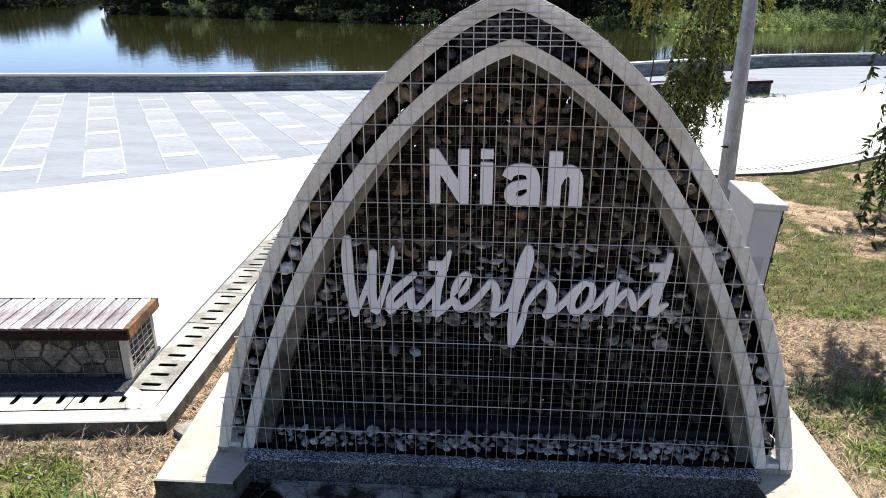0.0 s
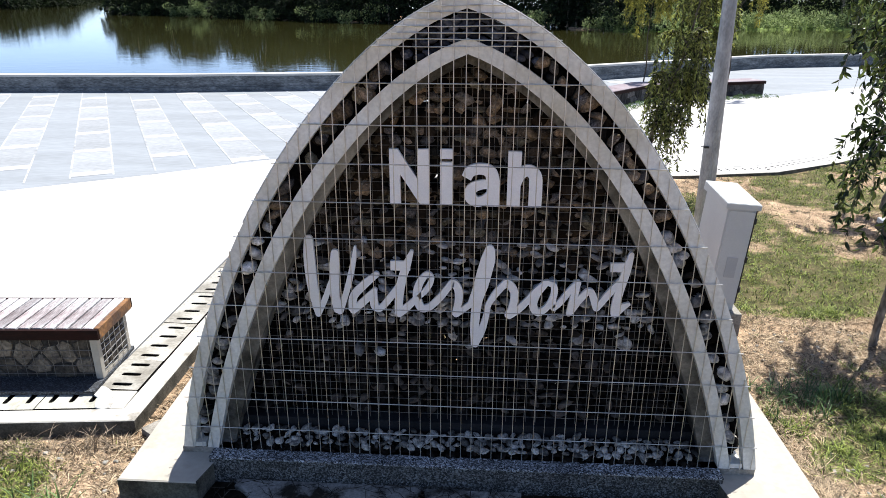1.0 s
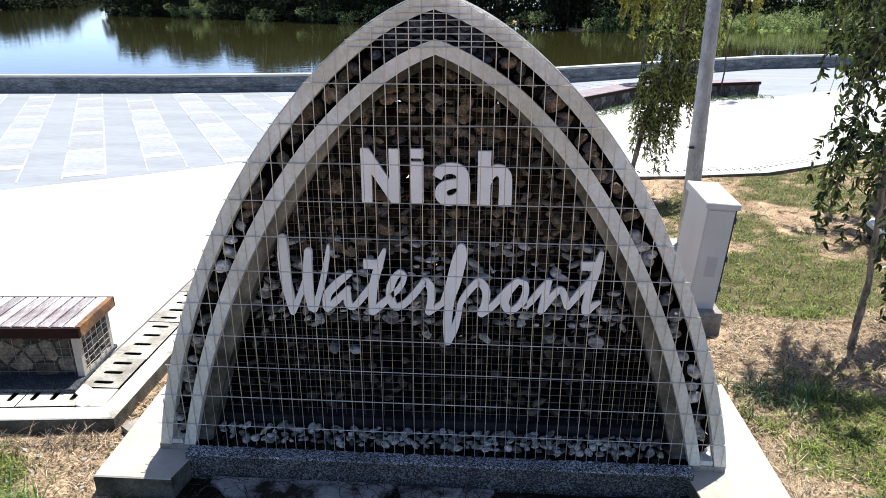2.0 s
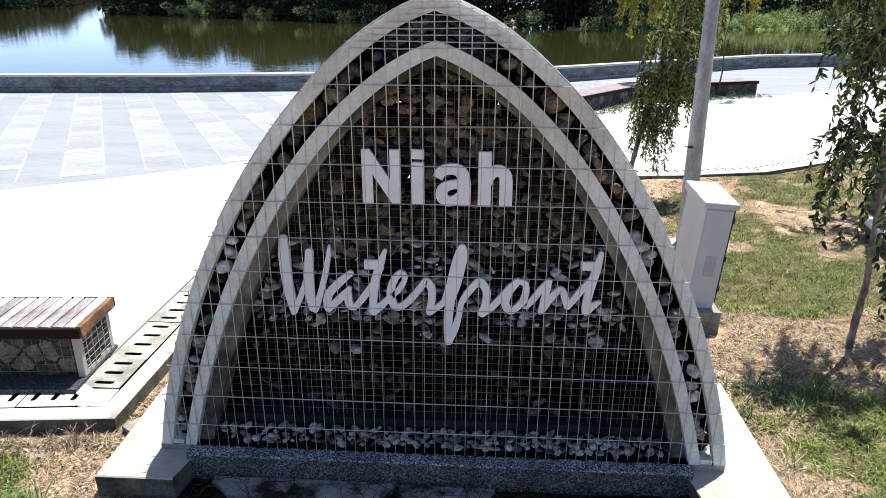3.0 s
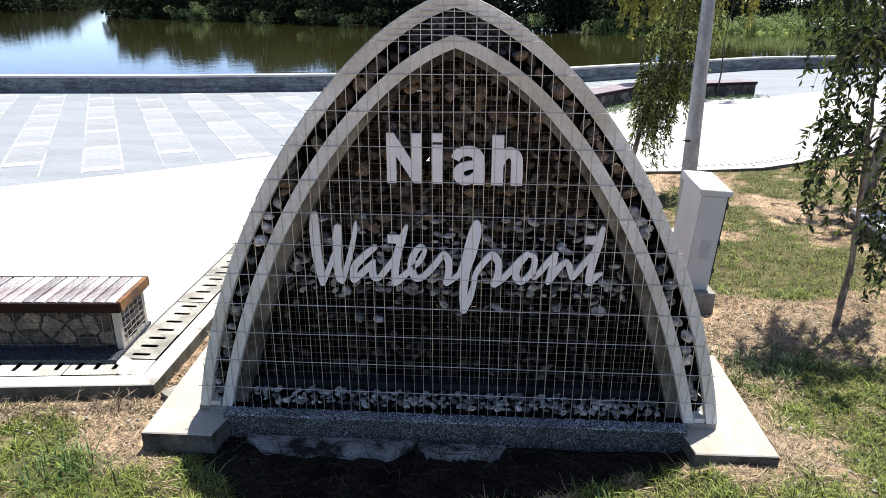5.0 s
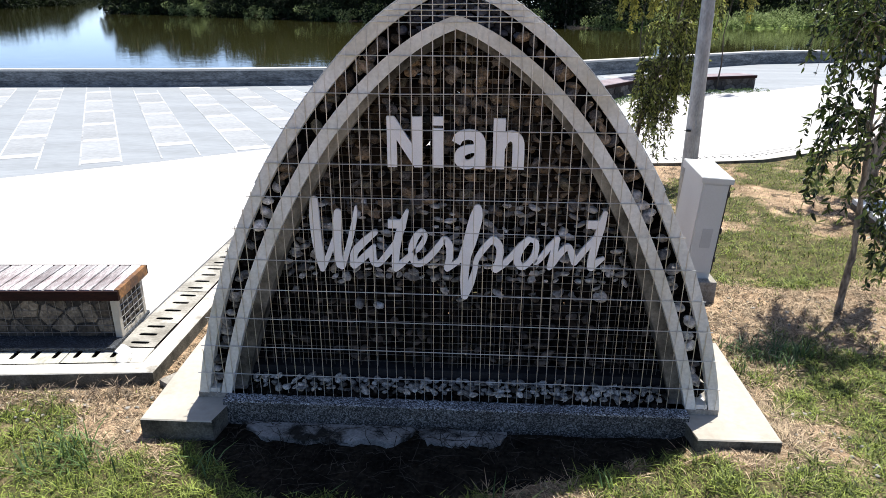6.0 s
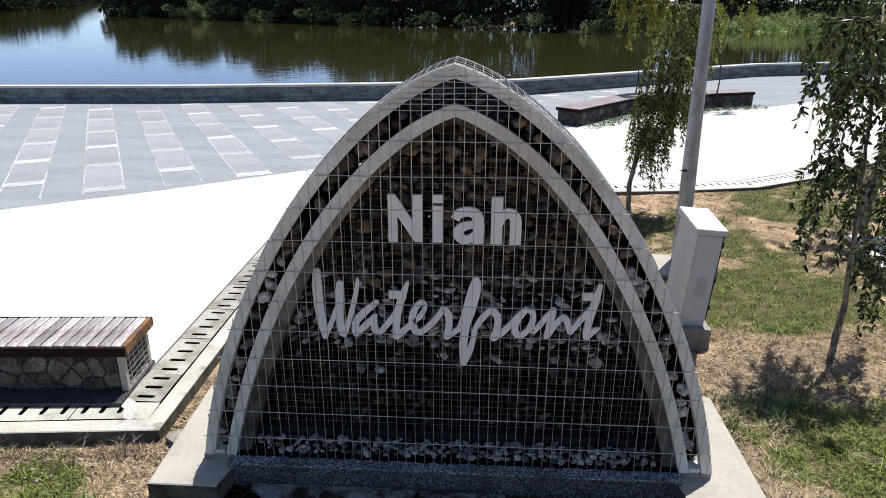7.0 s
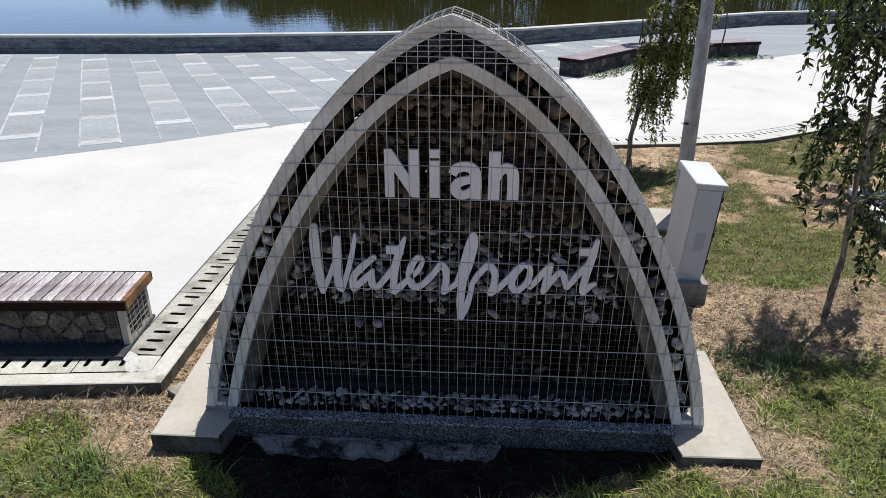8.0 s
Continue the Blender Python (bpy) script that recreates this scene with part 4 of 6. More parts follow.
# pebble trough along the foot, with a low concrete upstand behind it
bm = bmesh.new()
box(bm, CX - 1.25, Y_B - 0.035, BASE, CX + 1.25, FRONT + DEPTH - 0.02, 0.165, 0.006)
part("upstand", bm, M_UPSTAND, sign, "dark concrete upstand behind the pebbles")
bed = Heap(GREY)
for i in range(700):
    x, y = random.uniform(-1.26, 1.26), random.uniform(FRONT + 0.008, Y_B - 0.045)
    z = BASE + 0.005 + (y - FRONT) * 0.15
    if abs(x) < half_width(B3 + STEP + 0.01, z) - 0.015:
        s = random.uniform(0.6, 1.2)
        bed.add((CX + x, y, z), (0.05 * s, 0.045 * s, 0.04 * s), 1.0)
bed.make("pebble_bed", M_STONE_GAP_SHADE, sign, "pebbles bedded along the foot, coloured near-black for gap shade")
laid = []
for i in range(2600):
    x, y = random.uniform(-1.24, 1.24), random.uniform(FRONT + 0.018, Y_B - 0.055)
    z = BASE + 0.022 + (y - FRONT) * 0.22 + random.uniform(0, 0.01)
    if abs(x) > half_width(B3 + STEP + 0.01, z) - 0.03 or len(laid) > 250:
        continue
    if any((x - a) ** 2 + (1.2 * (y - b)) ** 2 < 0.00095 for a, b in laid) or random.random() > 0.2 + 0.34 * (x + 1.2):
        continue
    laid.append((x, y))
    s = random.uniform(0.7, 1.3)
    ob = place_stone(WHITE, (CX + x, y, z), (0.050 * s, 0.039 * s, 0.033 * s), name="pebble")
    ob.rotation_euler = (random.gauss(0.25, 0.25), random.gauss(0, 0.25), random.uniform(-3, 3))

# block letters
Y_L = FRONT + 0.136
bm = bmesh.new()
box(bm, 0.063, Y_L - 0.011, 1.400, 0.122, Y_L + 0.011, 1.605, 0.002)
box(bm, 0.063, Y_L - 0.011, 1.620, 0.122, Y_L + 0.011, 1.666, 0.002)
part("letter", bm, M_LETTER, sign, "flat pale metal letter i")
for ch, x0, x1, z0, z1 in (("N", -0.173, 0.010, 1.400, 1.664),):
    cu = bpy.data.curves.new("letter", "FONT")
    cu.body, cu.size, cu.offset, cu.extrude = ch, 0.36, 0.020, 0.011
    tmp = new("letter", cu)
    bpy.context.view_layer.update()
    me = bpy.data.meshes.new_from_object(tmp.evaluated_get(bpy.context.evaluated_depsgraph_get()))
    bpy.data.objects.remove(tmp)
    co = np.array([v.co[:] for v in me.vertices])
    lo, hi = co.min(0), co.max(0)
    for v in me.vertices:
        v.co = (x0 + (v.co.x - lo[0]) / (hi[0] - lo[0]) * (x1 - x0), Y_L - v.co.z, z0 + (v.co.y - lo[1]) / (hi[1] - lo[1]) * (z1 - z0))
    me.materials.clear()
    me.materials.append(M_LETTER)
    ob = new("letter", me)
    ob.parent = sign
    ob["label"] = "flat pale metal letter " + ch

def stroke(bm, pts, y0, y1, square):
    """A flat brush stroke of changing width, with round ends, cut from plate."""
    P = [np.array(p) / 100 for p in pts]
    P = [2 * P[0] - P[1]] + P + [2 * P[-1] - P[-2]]
    line = []
    for i in range(1, len(P) - 2):
        for k in range(7):
            t = k / 7
            line.append(0.5 * ((2 * P[i]) + (P[i + 1] - P[i - 1]) * t + (2 * P[i - 1] - 5 * P[i] + 4 * P[i + 1] - P[i + 2]) * t * t + (3 * P[i] - P[i - 1] - 3 * P[i + 1] + P[i + 2]) * t ** 3))
    line.append(P[-2])
    left, right = [], []
    for i, p in enumerate(line):
        d = line[min(i + 1, len(line) - 1)][:2] - line[max(i - 1, 0)][:2]
        d = d / max(1e-6, np.hypot(*d))
        n = np.array((-d[1], d[0])) * p[2] / 2 * 1.04
        if i in (0, len(line) - 1) and not square:
            s = -1 if i == 0 else 1
            arc = [p[:2] + n * math.cos(a) + d * s * np.hypot(*n) * math.sin(a) for a in (0, 0.5, 1.05, 1.57, 2.09, 2.64, 3.1416)]
            if i == 0:
                cap0 = arc
            else:
                cap1 = arc
        left.append(p[:2] + n)
        right.append(p[:2] - n)
    rows = [(bm.verts.new((l[0], y0, l[1])), bm.verts.new((r[0], y0, r[1])), bm.verts.new((r[0], y1, r[1])), bm.verts.new((l[0], y1, l[1]))) for l, r in zip(left, right)]
    for p, q in zip(rows, rows[1:]):
        for k in range(4):
            bm.faces.new((p[k], p[(k + 1) % 4], q[(k + 1) % 4], q[k]))
    if square:
        bm.faces.new(rows[0])
        bm.faces.new(rows[-1][::-1])
    else:
        for row, arc in ((rows[0], cap0), (rows[-1], cap1)):
            f = [row[0]] + [bm.verts.new((q[0], y0, q[1])) for q in arc[1:-1]] + [row[1]]
            b = [row[3]] + [bm.verts.new((q[0], y1, q[1])) for q in arc[1:-1]] + [row[2]]
            bm.faces.new(f)
            bm.faces.new(b[::-1])
            for k in range(len(f) - 1):
                bm.faces.new((f[k], f[k + 1], b[k + 1], b[k]))


bm = bmesh.new()
stroke(bm, [(18.6, 153.2, 4.6), (20.6, 156.4, 5.0), (25.2, 157.6, 5.0), (29.6, 156.0, 5.6), (31.1, 150.5, 5.9), (31.1, 139.7, 5.9)], Y_L - 0.011, Y_L + 0.011, True)
stroke(bm, [(31.2, 150.4, 4.0), (25.5, 150.0, 4.3), (21.2, 148.0, 5.0), (20.6, 144.2, 5.4), (23.4, 141.9, 4.8), (27.2, 142.8, 4.4), (31.2, 146.4, 4.0)], Y_L - 0.0104, Y_L + 0.0104, True)
part("letter", bm, M_LETTER, sign, "flat pale metal letter a")
bm = bmesh.new()
stroke(bm, [(40.7, 139.7, 5.9), (40.7, 166.0, 5.9)], Y_L - 0.011, Y_L + 0.011, True)
stroke(bm, [(41.5, 150.0, 4.0), (43.6, 155.2, 4.8), (47.0, 157.2, 5.2), (50.2, 154.8, 5.8), (50.8, 149.5, 5.9), (50.8, 139.7, 5.9)], Y_L - 0.0104, Y_L + 0.0104, True)
part("letter", bm, M_LETTER, sign, "flat pale metal letter h")


def script_letter(ch, strokes, lift):
    """A letter of brush strokes, each of (x, height, width) in centimetres; crossing strokes lie a little apart."""
    bm = bmesh.new()
    for st in strokes:
        y = Y_L - 0.006 + 0.0007 * (lift % 5)
        stroke(bm, st, y, y + 0.018, len(st) == 2)
        lift += 1
    part("letter", bm, M_LETTER, sign, "flat pale metal script letter " + ch)


script_letter("W", [[(-58.2, 120.9, 4.1), (-58.4, 111.8, 5.3), (-57.9, 98.2, 5.1), (-56.2, 85.9, 4.4), (-55.8, 80.5, 2.6)], [(-55.5, 80.5, 2.6), (-51.7, 89.2, 2.8), (-48.2, 98.5, 2.5)], [(-45.5, 113.9, 3.9), (-46.3, 104.6, 4.5), (-46.7, 92.4, 4.5), (-45.6, 83.4, 4)], [(-44.5, 82.5, 3.5), (-41.4, 91, 2.9), (-38.3, 101.9, 2.8), (-36, 112.4, 2.2), (-35.4, 117.4, 1.1)]], 1)
script_letter("a", [[(-25.3, 103.1, 3), (-31.9, 97.2, 4), (-37.1, 90.9, 4), (-37.9, 84.3, 3.8)], [(-37.6, 83, 3.2), (-31.2, 89.2, 3.7), (-26.3, 94.6, 2.6)], [(-26.9, 93.3, 3.1), (-26.7, 86.5, 4), (-23.8, 84.7, 3.1), (-18.4, 91.1, 3.4), (-14.2, 97.1, 3.1)]], 5)
script_letter("t", [[(-18.1, 108.1, 4.8), (-8.4, 108.1, 4.7)], [(-7.6, 115.5, 1.9), (-10, 108.7, 3.8), (-12.8, 99.6, 4.2), (-14.2, 90.3, 4), (-14.5, 82.5, 3.7)], [(-14.2, 81.9, 3.2), (-10.5, 85.5, 3.7), (-5.4, 90.6, 2.8)]], 8)
script_letter("e", [[(-4.6, 91.2, 2.5), (-0.2, 96, 2.8), (2.2, 101.5, 2.5), (0, 103.9, 3), (-3.6, 99.5, 3.6), (-5.2, 92.5, 4), (-3.1, 85.7, 3.9), (1.4, 86.5, 3.4), (6.6, 91.9, 3.4), (10.9, 97.8, 3.1)]], 11)
script_letter("r", [[(10.4, 96.9, 3.1), (12.8, 99.7, 3.6), (15.4, 96.1, 3.9), (15.6, 89.7, 3.7), (14.1, 83.1, 3.1)], [(14.4, 82.5, 2.9), (18.6, 85.8, 3), (23.2, 89.6, 2.8)]], 12)
script_letter("f", [[(21.8, 88.1, 3.4), (24.8, 97, 4.2), (26.9, 106.1, 4.4), (28.9, 113.2, 4.6), (30.5, 117.9, 4)], [(31.1, 117, 3.6), (31, 112.6, 4.2), (30, 107.4, 4.2), (28.3, 99.3, 3.9), (25.1, 90, 4.5), (23.9, 77.5, 4.3), (23.8, 66.3, 3.1)], [(24.4, 66, 3.1), (27.5, 74.1, 3.6), (29.6, 82.4, 2.8), (30.5, 88.3, 2.8), (33.8, 94.3, 3.3), (37.4, 98.9, 3.3)]], 14)
script_letter("r", [[(36.9, 98.3, 3.3), (39.8, 100.2, 3.9), (43.1, 95.2, 3.9), (42.5, 87.5, 3.6), (40.5, 83.1, 3.4)], [(41.1, 82.5, 3.1), (45.6, 86.3, 3.4), (50.3, 91.7, 3.3), (54.6, 97, 3.5), (58.6, 101.1, 3)]], 17)
script_letter("o", [[(58.1, 100.4, 3), (53.9, 94.6, 3.9), (52.7, 88.4, 3.9), (55.5, 84.8, 3.6), (59.9, 88.3, 3), (62.5, 94.2, 3.2), (62.3, 99.4, 3), (59.5, 100.8, 2.4)], [(62.3, 93.3, 3), (62.5, 87.5, 2.4), (66, 91, 3), (69.9, 96.9, 3), (73.8, 101.5, 3)]], 19)
script_letter("n", [[(73.6, 101.2, 3.2), (72.2, 93, 3.5), (70.4, 84.7, 2.5)], [(71.4, 85.9, 3), (75.7, 93.1, 3.3), (79.9, 97.2, 3), (82.4, 92.1, 3.5), (83.3, 88.2, 2.7)], [(83.9, 87.9, 2.7), (88.8, 95.4, 3.3), (94.2, 103, 2.6)]], 21)
script_letter("t", [[(88.8, 109.9, 4.3), (98.1, 110.2, 4.5)], [(98.1, 116.9, 2.4), (96.5, 108.7, 3.9), (94.2, 98.2, 4), (92.8, 89.1, 3.8), (92.6, 85.4, 3.3)], [(93.2, 85.1, 3), (96.3, 88.9, 3.3), (99.1, 90.8, 1.9)]], 24)

# ---- the sign's plinth and slab ----
plinth = thing("sign_base", "pale concrete slab with a pebble-wash plinth, coloured dark for the bench's shade under the sign", "plinth")
bm = bmesh.new()
prism(bm, [(-1.55, 2.907), (-1.14, 2.907), (-1.11, 3.10), (1.487, 3.10), (1.507, 2.912), (1.952, 2.918), (1.952, 4.02), (-1.58, 3.95)], -0.34, 0.028)
bmesh.ops.bevel(bm, geom=[e for e in bm.edges if all(v.co.z > 0 for v in e.verts)], offset=0.006, segments=1, affect="EDGES")
slab = part("slab", bm, M_SLAB, plinth, "sun-bleached concrete slab with sides coloured dark for shade and dirt")
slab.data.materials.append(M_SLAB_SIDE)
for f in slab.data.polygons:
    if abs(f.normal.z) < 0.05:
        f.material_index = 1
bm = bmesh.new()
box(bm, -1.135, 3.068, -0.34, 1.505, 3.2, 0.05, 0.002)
part("kerb_front", bm, M_WASH_SHADE_SOIL, plinth, "pebble-wash front of the kerb, coloured darker for shade and soiling")
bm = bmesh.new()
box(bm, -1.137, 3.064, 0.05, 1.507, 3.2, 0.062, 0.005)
part("kerb_top", bm, M_WASH_SKYLIT, plinth, "grey pebble-wash top of the kerb, coloured brighter for skylight")
bm = bmesh.new()
box(bm, CX - 1.497, FRONT - 0.001, 0.0, CX + 1.497, FRONT + DEPTH + 0.02, BASE, 0.002)
part("footing", bm, M_PLINTH, plinth)
# two broken strips of apron with a ragged front
rag = random.Random(21)
for x0, x1, y_out, top in ((-0.99, -0.02, 2.925, -0.070), (0.0, 0.50, 2.94, -0.080)):
    edge = []
    n = 26
    for k in range(n + 1):
        f = k / n
        edge.append((x0 + (x1 - x0) * f, y_out + rag.uniform(-0.02, 0.016) + 0.10 * max(0.0, 0.12 - min(f, 1 - f)) / 0.12))
    bm = bmesh.new()
    prism(bm, edge + [(x1, 3.064), (x0, 3.064)], -0.3, top)
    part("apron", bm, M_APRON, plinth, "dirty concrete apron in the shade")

bm = bmesh.new()
prism(bm, [(-1.70, 3.44), (-1.60, 3.37), (-1.598, 3.50), (-1.63, 3.53)], -0.16, -0.05)
part("slab_wedge", bm, M_PLINTH, plinth, "broken wedge of concrete beside the slab")

# ---- the near bench ----
bench = thing("stone_bench", "bench of rubble stone in mesh with weathered purple-brown slats", "bench")
BM = pose(-2.093, 3.802, 0, 0, 0, 3.8)
LEN, DEP, TOP = 2.45, 0.475, 0.390


def placed(bm):
    bmesh.ops.transform(bm, matrix=BM, verts=bm.verts)
    return bm


bm = bmesh.new()
box(bm, -LEN + 0.1, 0.06, 0.02, -0.055, DEP - 0.055, 0.314)
part("core", placed(bm), M_MORTAR, bench, "dark mortar core")
bm = bmesh.new()
box(bm, -LEN - 0.03, -0.118, 0.0, -0.026, DEP + 0.0, 0.026, 0.006)
part("bench_plinth", placed(bm), M_WASH_BENCH_SHADE, bench, "pebble-wash plinth, coloured dark for the bench's shade")
for x in (-0.08, -LEN + 0.07):
    for y in (0.035, DEP - 0.075):
        bm = bmesh.new()
        box(bm, x, y, 0.01, x + 0.046, y + 0.045, 0.318, 0.004)
        part("corner_post", placed(bm), M_SLAB, bench, "pale concrete corner post")
for x in (-0.077, -LEN + 0.075):
    bm = bmesh.new()
    box(bm, x, 0.08, 0.022, x + 0.042, DEP - 0.075, 0.05, 0.003)
    part("end_rail", placed(bm), M_SLAB, bench)
# rubble in the long face and the end
face_stones(LEN - 0.22, 0.286, 0.15, BM @ pose(-LEN + 0.13, 0.06, 0.026), M_RUBBLE, bench, 41)
face_stones(DEP - 0.15, 0.26, 0.11, BM @ pose(-0.055, 0.085, 0.052, 0, 0, 90), M_RUBBLE, bench, 42)
bm = bmesh.new()
x = -LEN + 0.13
while x < -0.085:
    tube(bm, [(x, 0.044, 0.03), (x, 0.044, 0.314)], 0.0018, 4, False)
    x += 0.06
for z in np.arange(0.06, 0.262, 0.055):
    tube(bm, [(-LEN + 0.12, 0.042, z), (-0.08, 0.042, z)], 0.0018, 4, False)
part("front_mesh", placed(bm), M_WIRE_BACK, bench, "wire mesh over the rubble")
bm = bmesh.new()
for z in np.arange(0.08, 0.262, 0.043):
    tube(bm, [(-0.0325, 0.07, z), (-0.0325, DEP - 0.06, z)], 0.0024, 5, False)
for y in np.arange(0.11, DEP - 0.06, 0.072):
    tube(bm, [(-0.0305, y, 0.03), (-0.0305, y, 0.314)], 0.0024, 5, False)
part("end_mesh", placed(bm), M_WIRE, bench, "bright wire mesh at the bench end")
# seat
SLAT = []
for v in range(4):
    b = bmesh.new()
    box(b, -0.0335, 0.024, TOP - 0.028, 0.0335, DEP - 0.005, TOP, 0.004)
    me = bpy.data.meshes.new("slat")
    bmesh.ops.recalc_face_normals(b, faces=b.faces)
    b.to_mesh(me)
    b.free()
    me.materials.append(M_PLANK)
    SLAT.append(me)
x = -0.072
while x > -LEN + 0.03:
    ob = new("slat", random.choice(SLAT))
    ob.matrix_world = BM @ pose(x, random.uniform(-0.002, 0.002), random.uniform(-0.002, 0.001), random.uniform(-0.3, 0.3), random.uniform(-0.5, 0.5), random.uniform(-0.3, 0.3))
    ob.parent = bench
    x -= 0.0795
# unseen board added to stop sun specks falling through the slat gaps
bm = bmesh.new()
box(bm, -LEN + 0.02, 0.024, 0.334, -0.032, DEP - 0.006, 0.344)
part("seat_board", placed(bm), M_MORTAR, bench, "added dark board that blocks light through the slats")
bm = bmesh.new()
box(bm, -LEN, 0.0, 0.318, 0.0, 0.022, TOP - 0.004, 0.003)
part("fascia", placed(bm), M_FASCIA, bench, "dark red-brown front board")
bm = bmesh.new()
box(bm, -LEN, DEP - 0.003, 0.318, 0.0, DEP + 0.018, TOP - 0.004, 0.003)
part("fascia", placed(bm), M_FASCIA, bench)
bm = bmesh.new()
box(bm, -0.03, 0.022, 0.318, 0.003, DEP - 0.004, TOP + 0.001, 0.003)
part("end_board", placed(bm), M_ENDBOARD, bench, "orange-brown end board with peeling stain")

# ---- the far bench ----
far_bench = thing("angled_stone_bench", "low angled stone-faced bench with a faded red-brown seat", "bench")
FBL = [(2.43, 14.95), (4.3, 17.3), (7.5, 18.45)]
bm = bmesh.new()
strip(bm, shifted(FBL, 0.52), FBL, -0.05, 0.30)
part("core", bm, M_MORTAR, far_bench, "dark stone core")
bm = bmesh.new()
strip(bm, shifted(FBL, 0.58), shifted(FBL, -0.06), 0.30, 0.368)
part("seat_edge", bm, M_FASCIA, far_bench, "dark seat edge board")
bm = bmesh.new()
strip(bm, shifted(FBL, 0.56), shifted(FBL, -0.035), 0.368, 0.376)
part("seat", bm, M_REDTOP, far_bench, "faded red-brown seat")
for (a, b_), sd in ((FBL[:2], 51), (FBL[1:], 52), ((shifted(FBL, 0.52)[0], FBL[0]), 53)):
    a, b_ = Vector(a), Vector(b_)
    d = b_ - a
    face_stones(d.length, 0.33, 0.2, pose(a.x, a.y, -0.03, 0, 0, math.degrees(math.atan2(d.y, d.x))), M_RUBBLE_DARK, far_bench, sd)

# ---- banded posts beyond the river wall ----
M_POST_BLACK = surf("black_post_paint", (0.03, 0.03, 0.032), (0.018, 0.018, 0.02), 6, 0.5, bump=0)
M_POST_WHITE = surf("white_post_paint", (0.75, 0.74, 0.70), (0.62, 0.61, 0.57), 6, 0.5, bump=0)
for x, y in ((1.09, 20.62), (0.74, 20.48)):
    post = thing("banded_post", "slim black post with a white band behind the river wall", "post", "posts beyond the river wall")
    bm = bmesh.new()
    tube(bm, [(x, y, -2.4), (x, y, 0.60), (x, y, 0.615)], [0.045, 0.045, 0.03], 10)
    part("shaft", bm, M_POST_BLACK, post, smooth=True)
    bm = bmesh.new()
    tube(bm, [(x, y, 0.50), (x, y, 0.55)], 0.0475, 10)
    part("band", bm, M_POST_WHITE, post, "white painted band")

# ---- the cabinet ----
cab = thing("feeder_cabinet", "grey steel electrical cabinet with sloped lid, leaning on a concrete plinth", "cabinet")
CX0, CX1, CY0, CY1 = 1.982, 2.186, 4.975, 5.47
# it leans a little away from the sign
LEAN = Matrix.Translation((2.083, 5.2, 0.13)) @ Euler((0, radians(3.8), 0)).to_matrix().to_4x4() @ Matrix.Translation((-2.083, -5.2, -0.13))


def leaning(bm):
    bmesh.ops.transform(bm, matrix=LEAN, verts=bm.verts)
    return bm


bm = bmesh.new()
box(bm, CX0, CY0, 0.155, CX1, CY1, 0.925, 0.006)
part("body", leaning(bm), M_CABINET, cab)
bm = bmesh.new()
vs = [bm.verts.new(p) for p in ((CX0 - 0.022, CY0 - 0.025, 0.905), (CX1 + 0.022, CY0 - 0.025, 0.905), (CX1 + 0.022, CY1 + 0.02, 0.905), (CX0 - 0.022, CY1 + 0.02, 0.905),
                                (CX0 - 0.022, CY0 - 0.025, 0.948), (CX1 + 0.022, CY0 - 0.025, 0.948), (CX1 + 0.022, CY1 + 0.02, 0.975), (CX0 - 0.022, CY1 + 0.02, 0.975))]
for f in ((3, 2, 1, 0), (4, 5, 6, 7), (0, 1, 5, 4), (1, 2, 6, 5), (2, 3, 7, 6), (3, 0, 4, 7)):
    bm.faces.new([vs[i] for i in f])
bmesh.ops.bevel(bm, geom=list(bm.edges), offset=0.004, segments=2, affect="EDGES")
part("lid", leaning(bm), M_CABINET, cab, "sloped overhanging lid")
bm = bmesh.new()
box(bm, CX0 + 0.012, CY0 - 0.009, 0.17, CX1 - 0.006, CY0 + 0.004, 0.89, 0.003)
door = part("door", leaning(bm), M_CABINET, cab)
bm = bmesh.new()
box(bm, CX0 + 0.07, CY0 - 0.0135, 0.375, CX0 + 0.15, CY0 - 0.007, 0.535, 0.002)
part("plate", leaning(bm), M_PLATE, door, "small worn label plate")
for z in (0.26, 0.50, 0.80):
    bm = bmesh.new()
    box(bm, CX1 - 0.004, CY0 - 0.012, z, CX1 + 0.014, CY0 + 0.02, z + 0.045, 0.003)
    part("hinge", leaning(bm), M_BLACK, cab, "black hinge")
bm = bmesh.new()
box(bm, CX1 + 0.0005, CY0 - 0.004, 0.17, CX1 + 0.006, CY0 + 0.008, 0.90, 0.001)
part("door_seal", leaning(bm), M_BLACK, cab, "dark gap along the door edge")
bm = bmesh.new()
box(bm, CX0 - 0.03, CY0 - 0.075, -0.2, CX1 + 0.045, CY1 + 0.06, 0.105, 0.012)
part("cabinet_plinth", bm, M_PLINTH, cab, "rough concrete plinth")
bm = bmesh.new()
box(bm, CX0 + 0.003, CY0 + 0.003, 0.10, CX1 - 0.003, CY1 - 0.004, 0.158)
part("foot", bm, M_CABINET, cab, "steel base frame")

# ---- the pole ----
pole = thing("lamp_pole", "galvanised steel lamp pole with a small clamp", "lamp pole")
bm = bmesh.new()
tube(bm, [(2.505, 6.87, -0.12), (2.497, 6.87, 0.6), (2.47, 6.87, 2.2), (2.40, 6.87, 6.2)], [0.083, 0.079, 0.063, 0.042], 16)
part("shaft", bm, M_POLE, pole, smooth=True)
bm = bmesh.new()
box(bm, 2.40, 6.80, 0.965, 2.445, 6.825, 0.985, 0.003)
tube(bm, [(2.43, 6.81, 0.975), (2.37, 6.80, 0.983)], 0.005, 5)
part("clamp", bm, M_BLACK, pole, "thin dark clamp")
bm = bmesh.new()
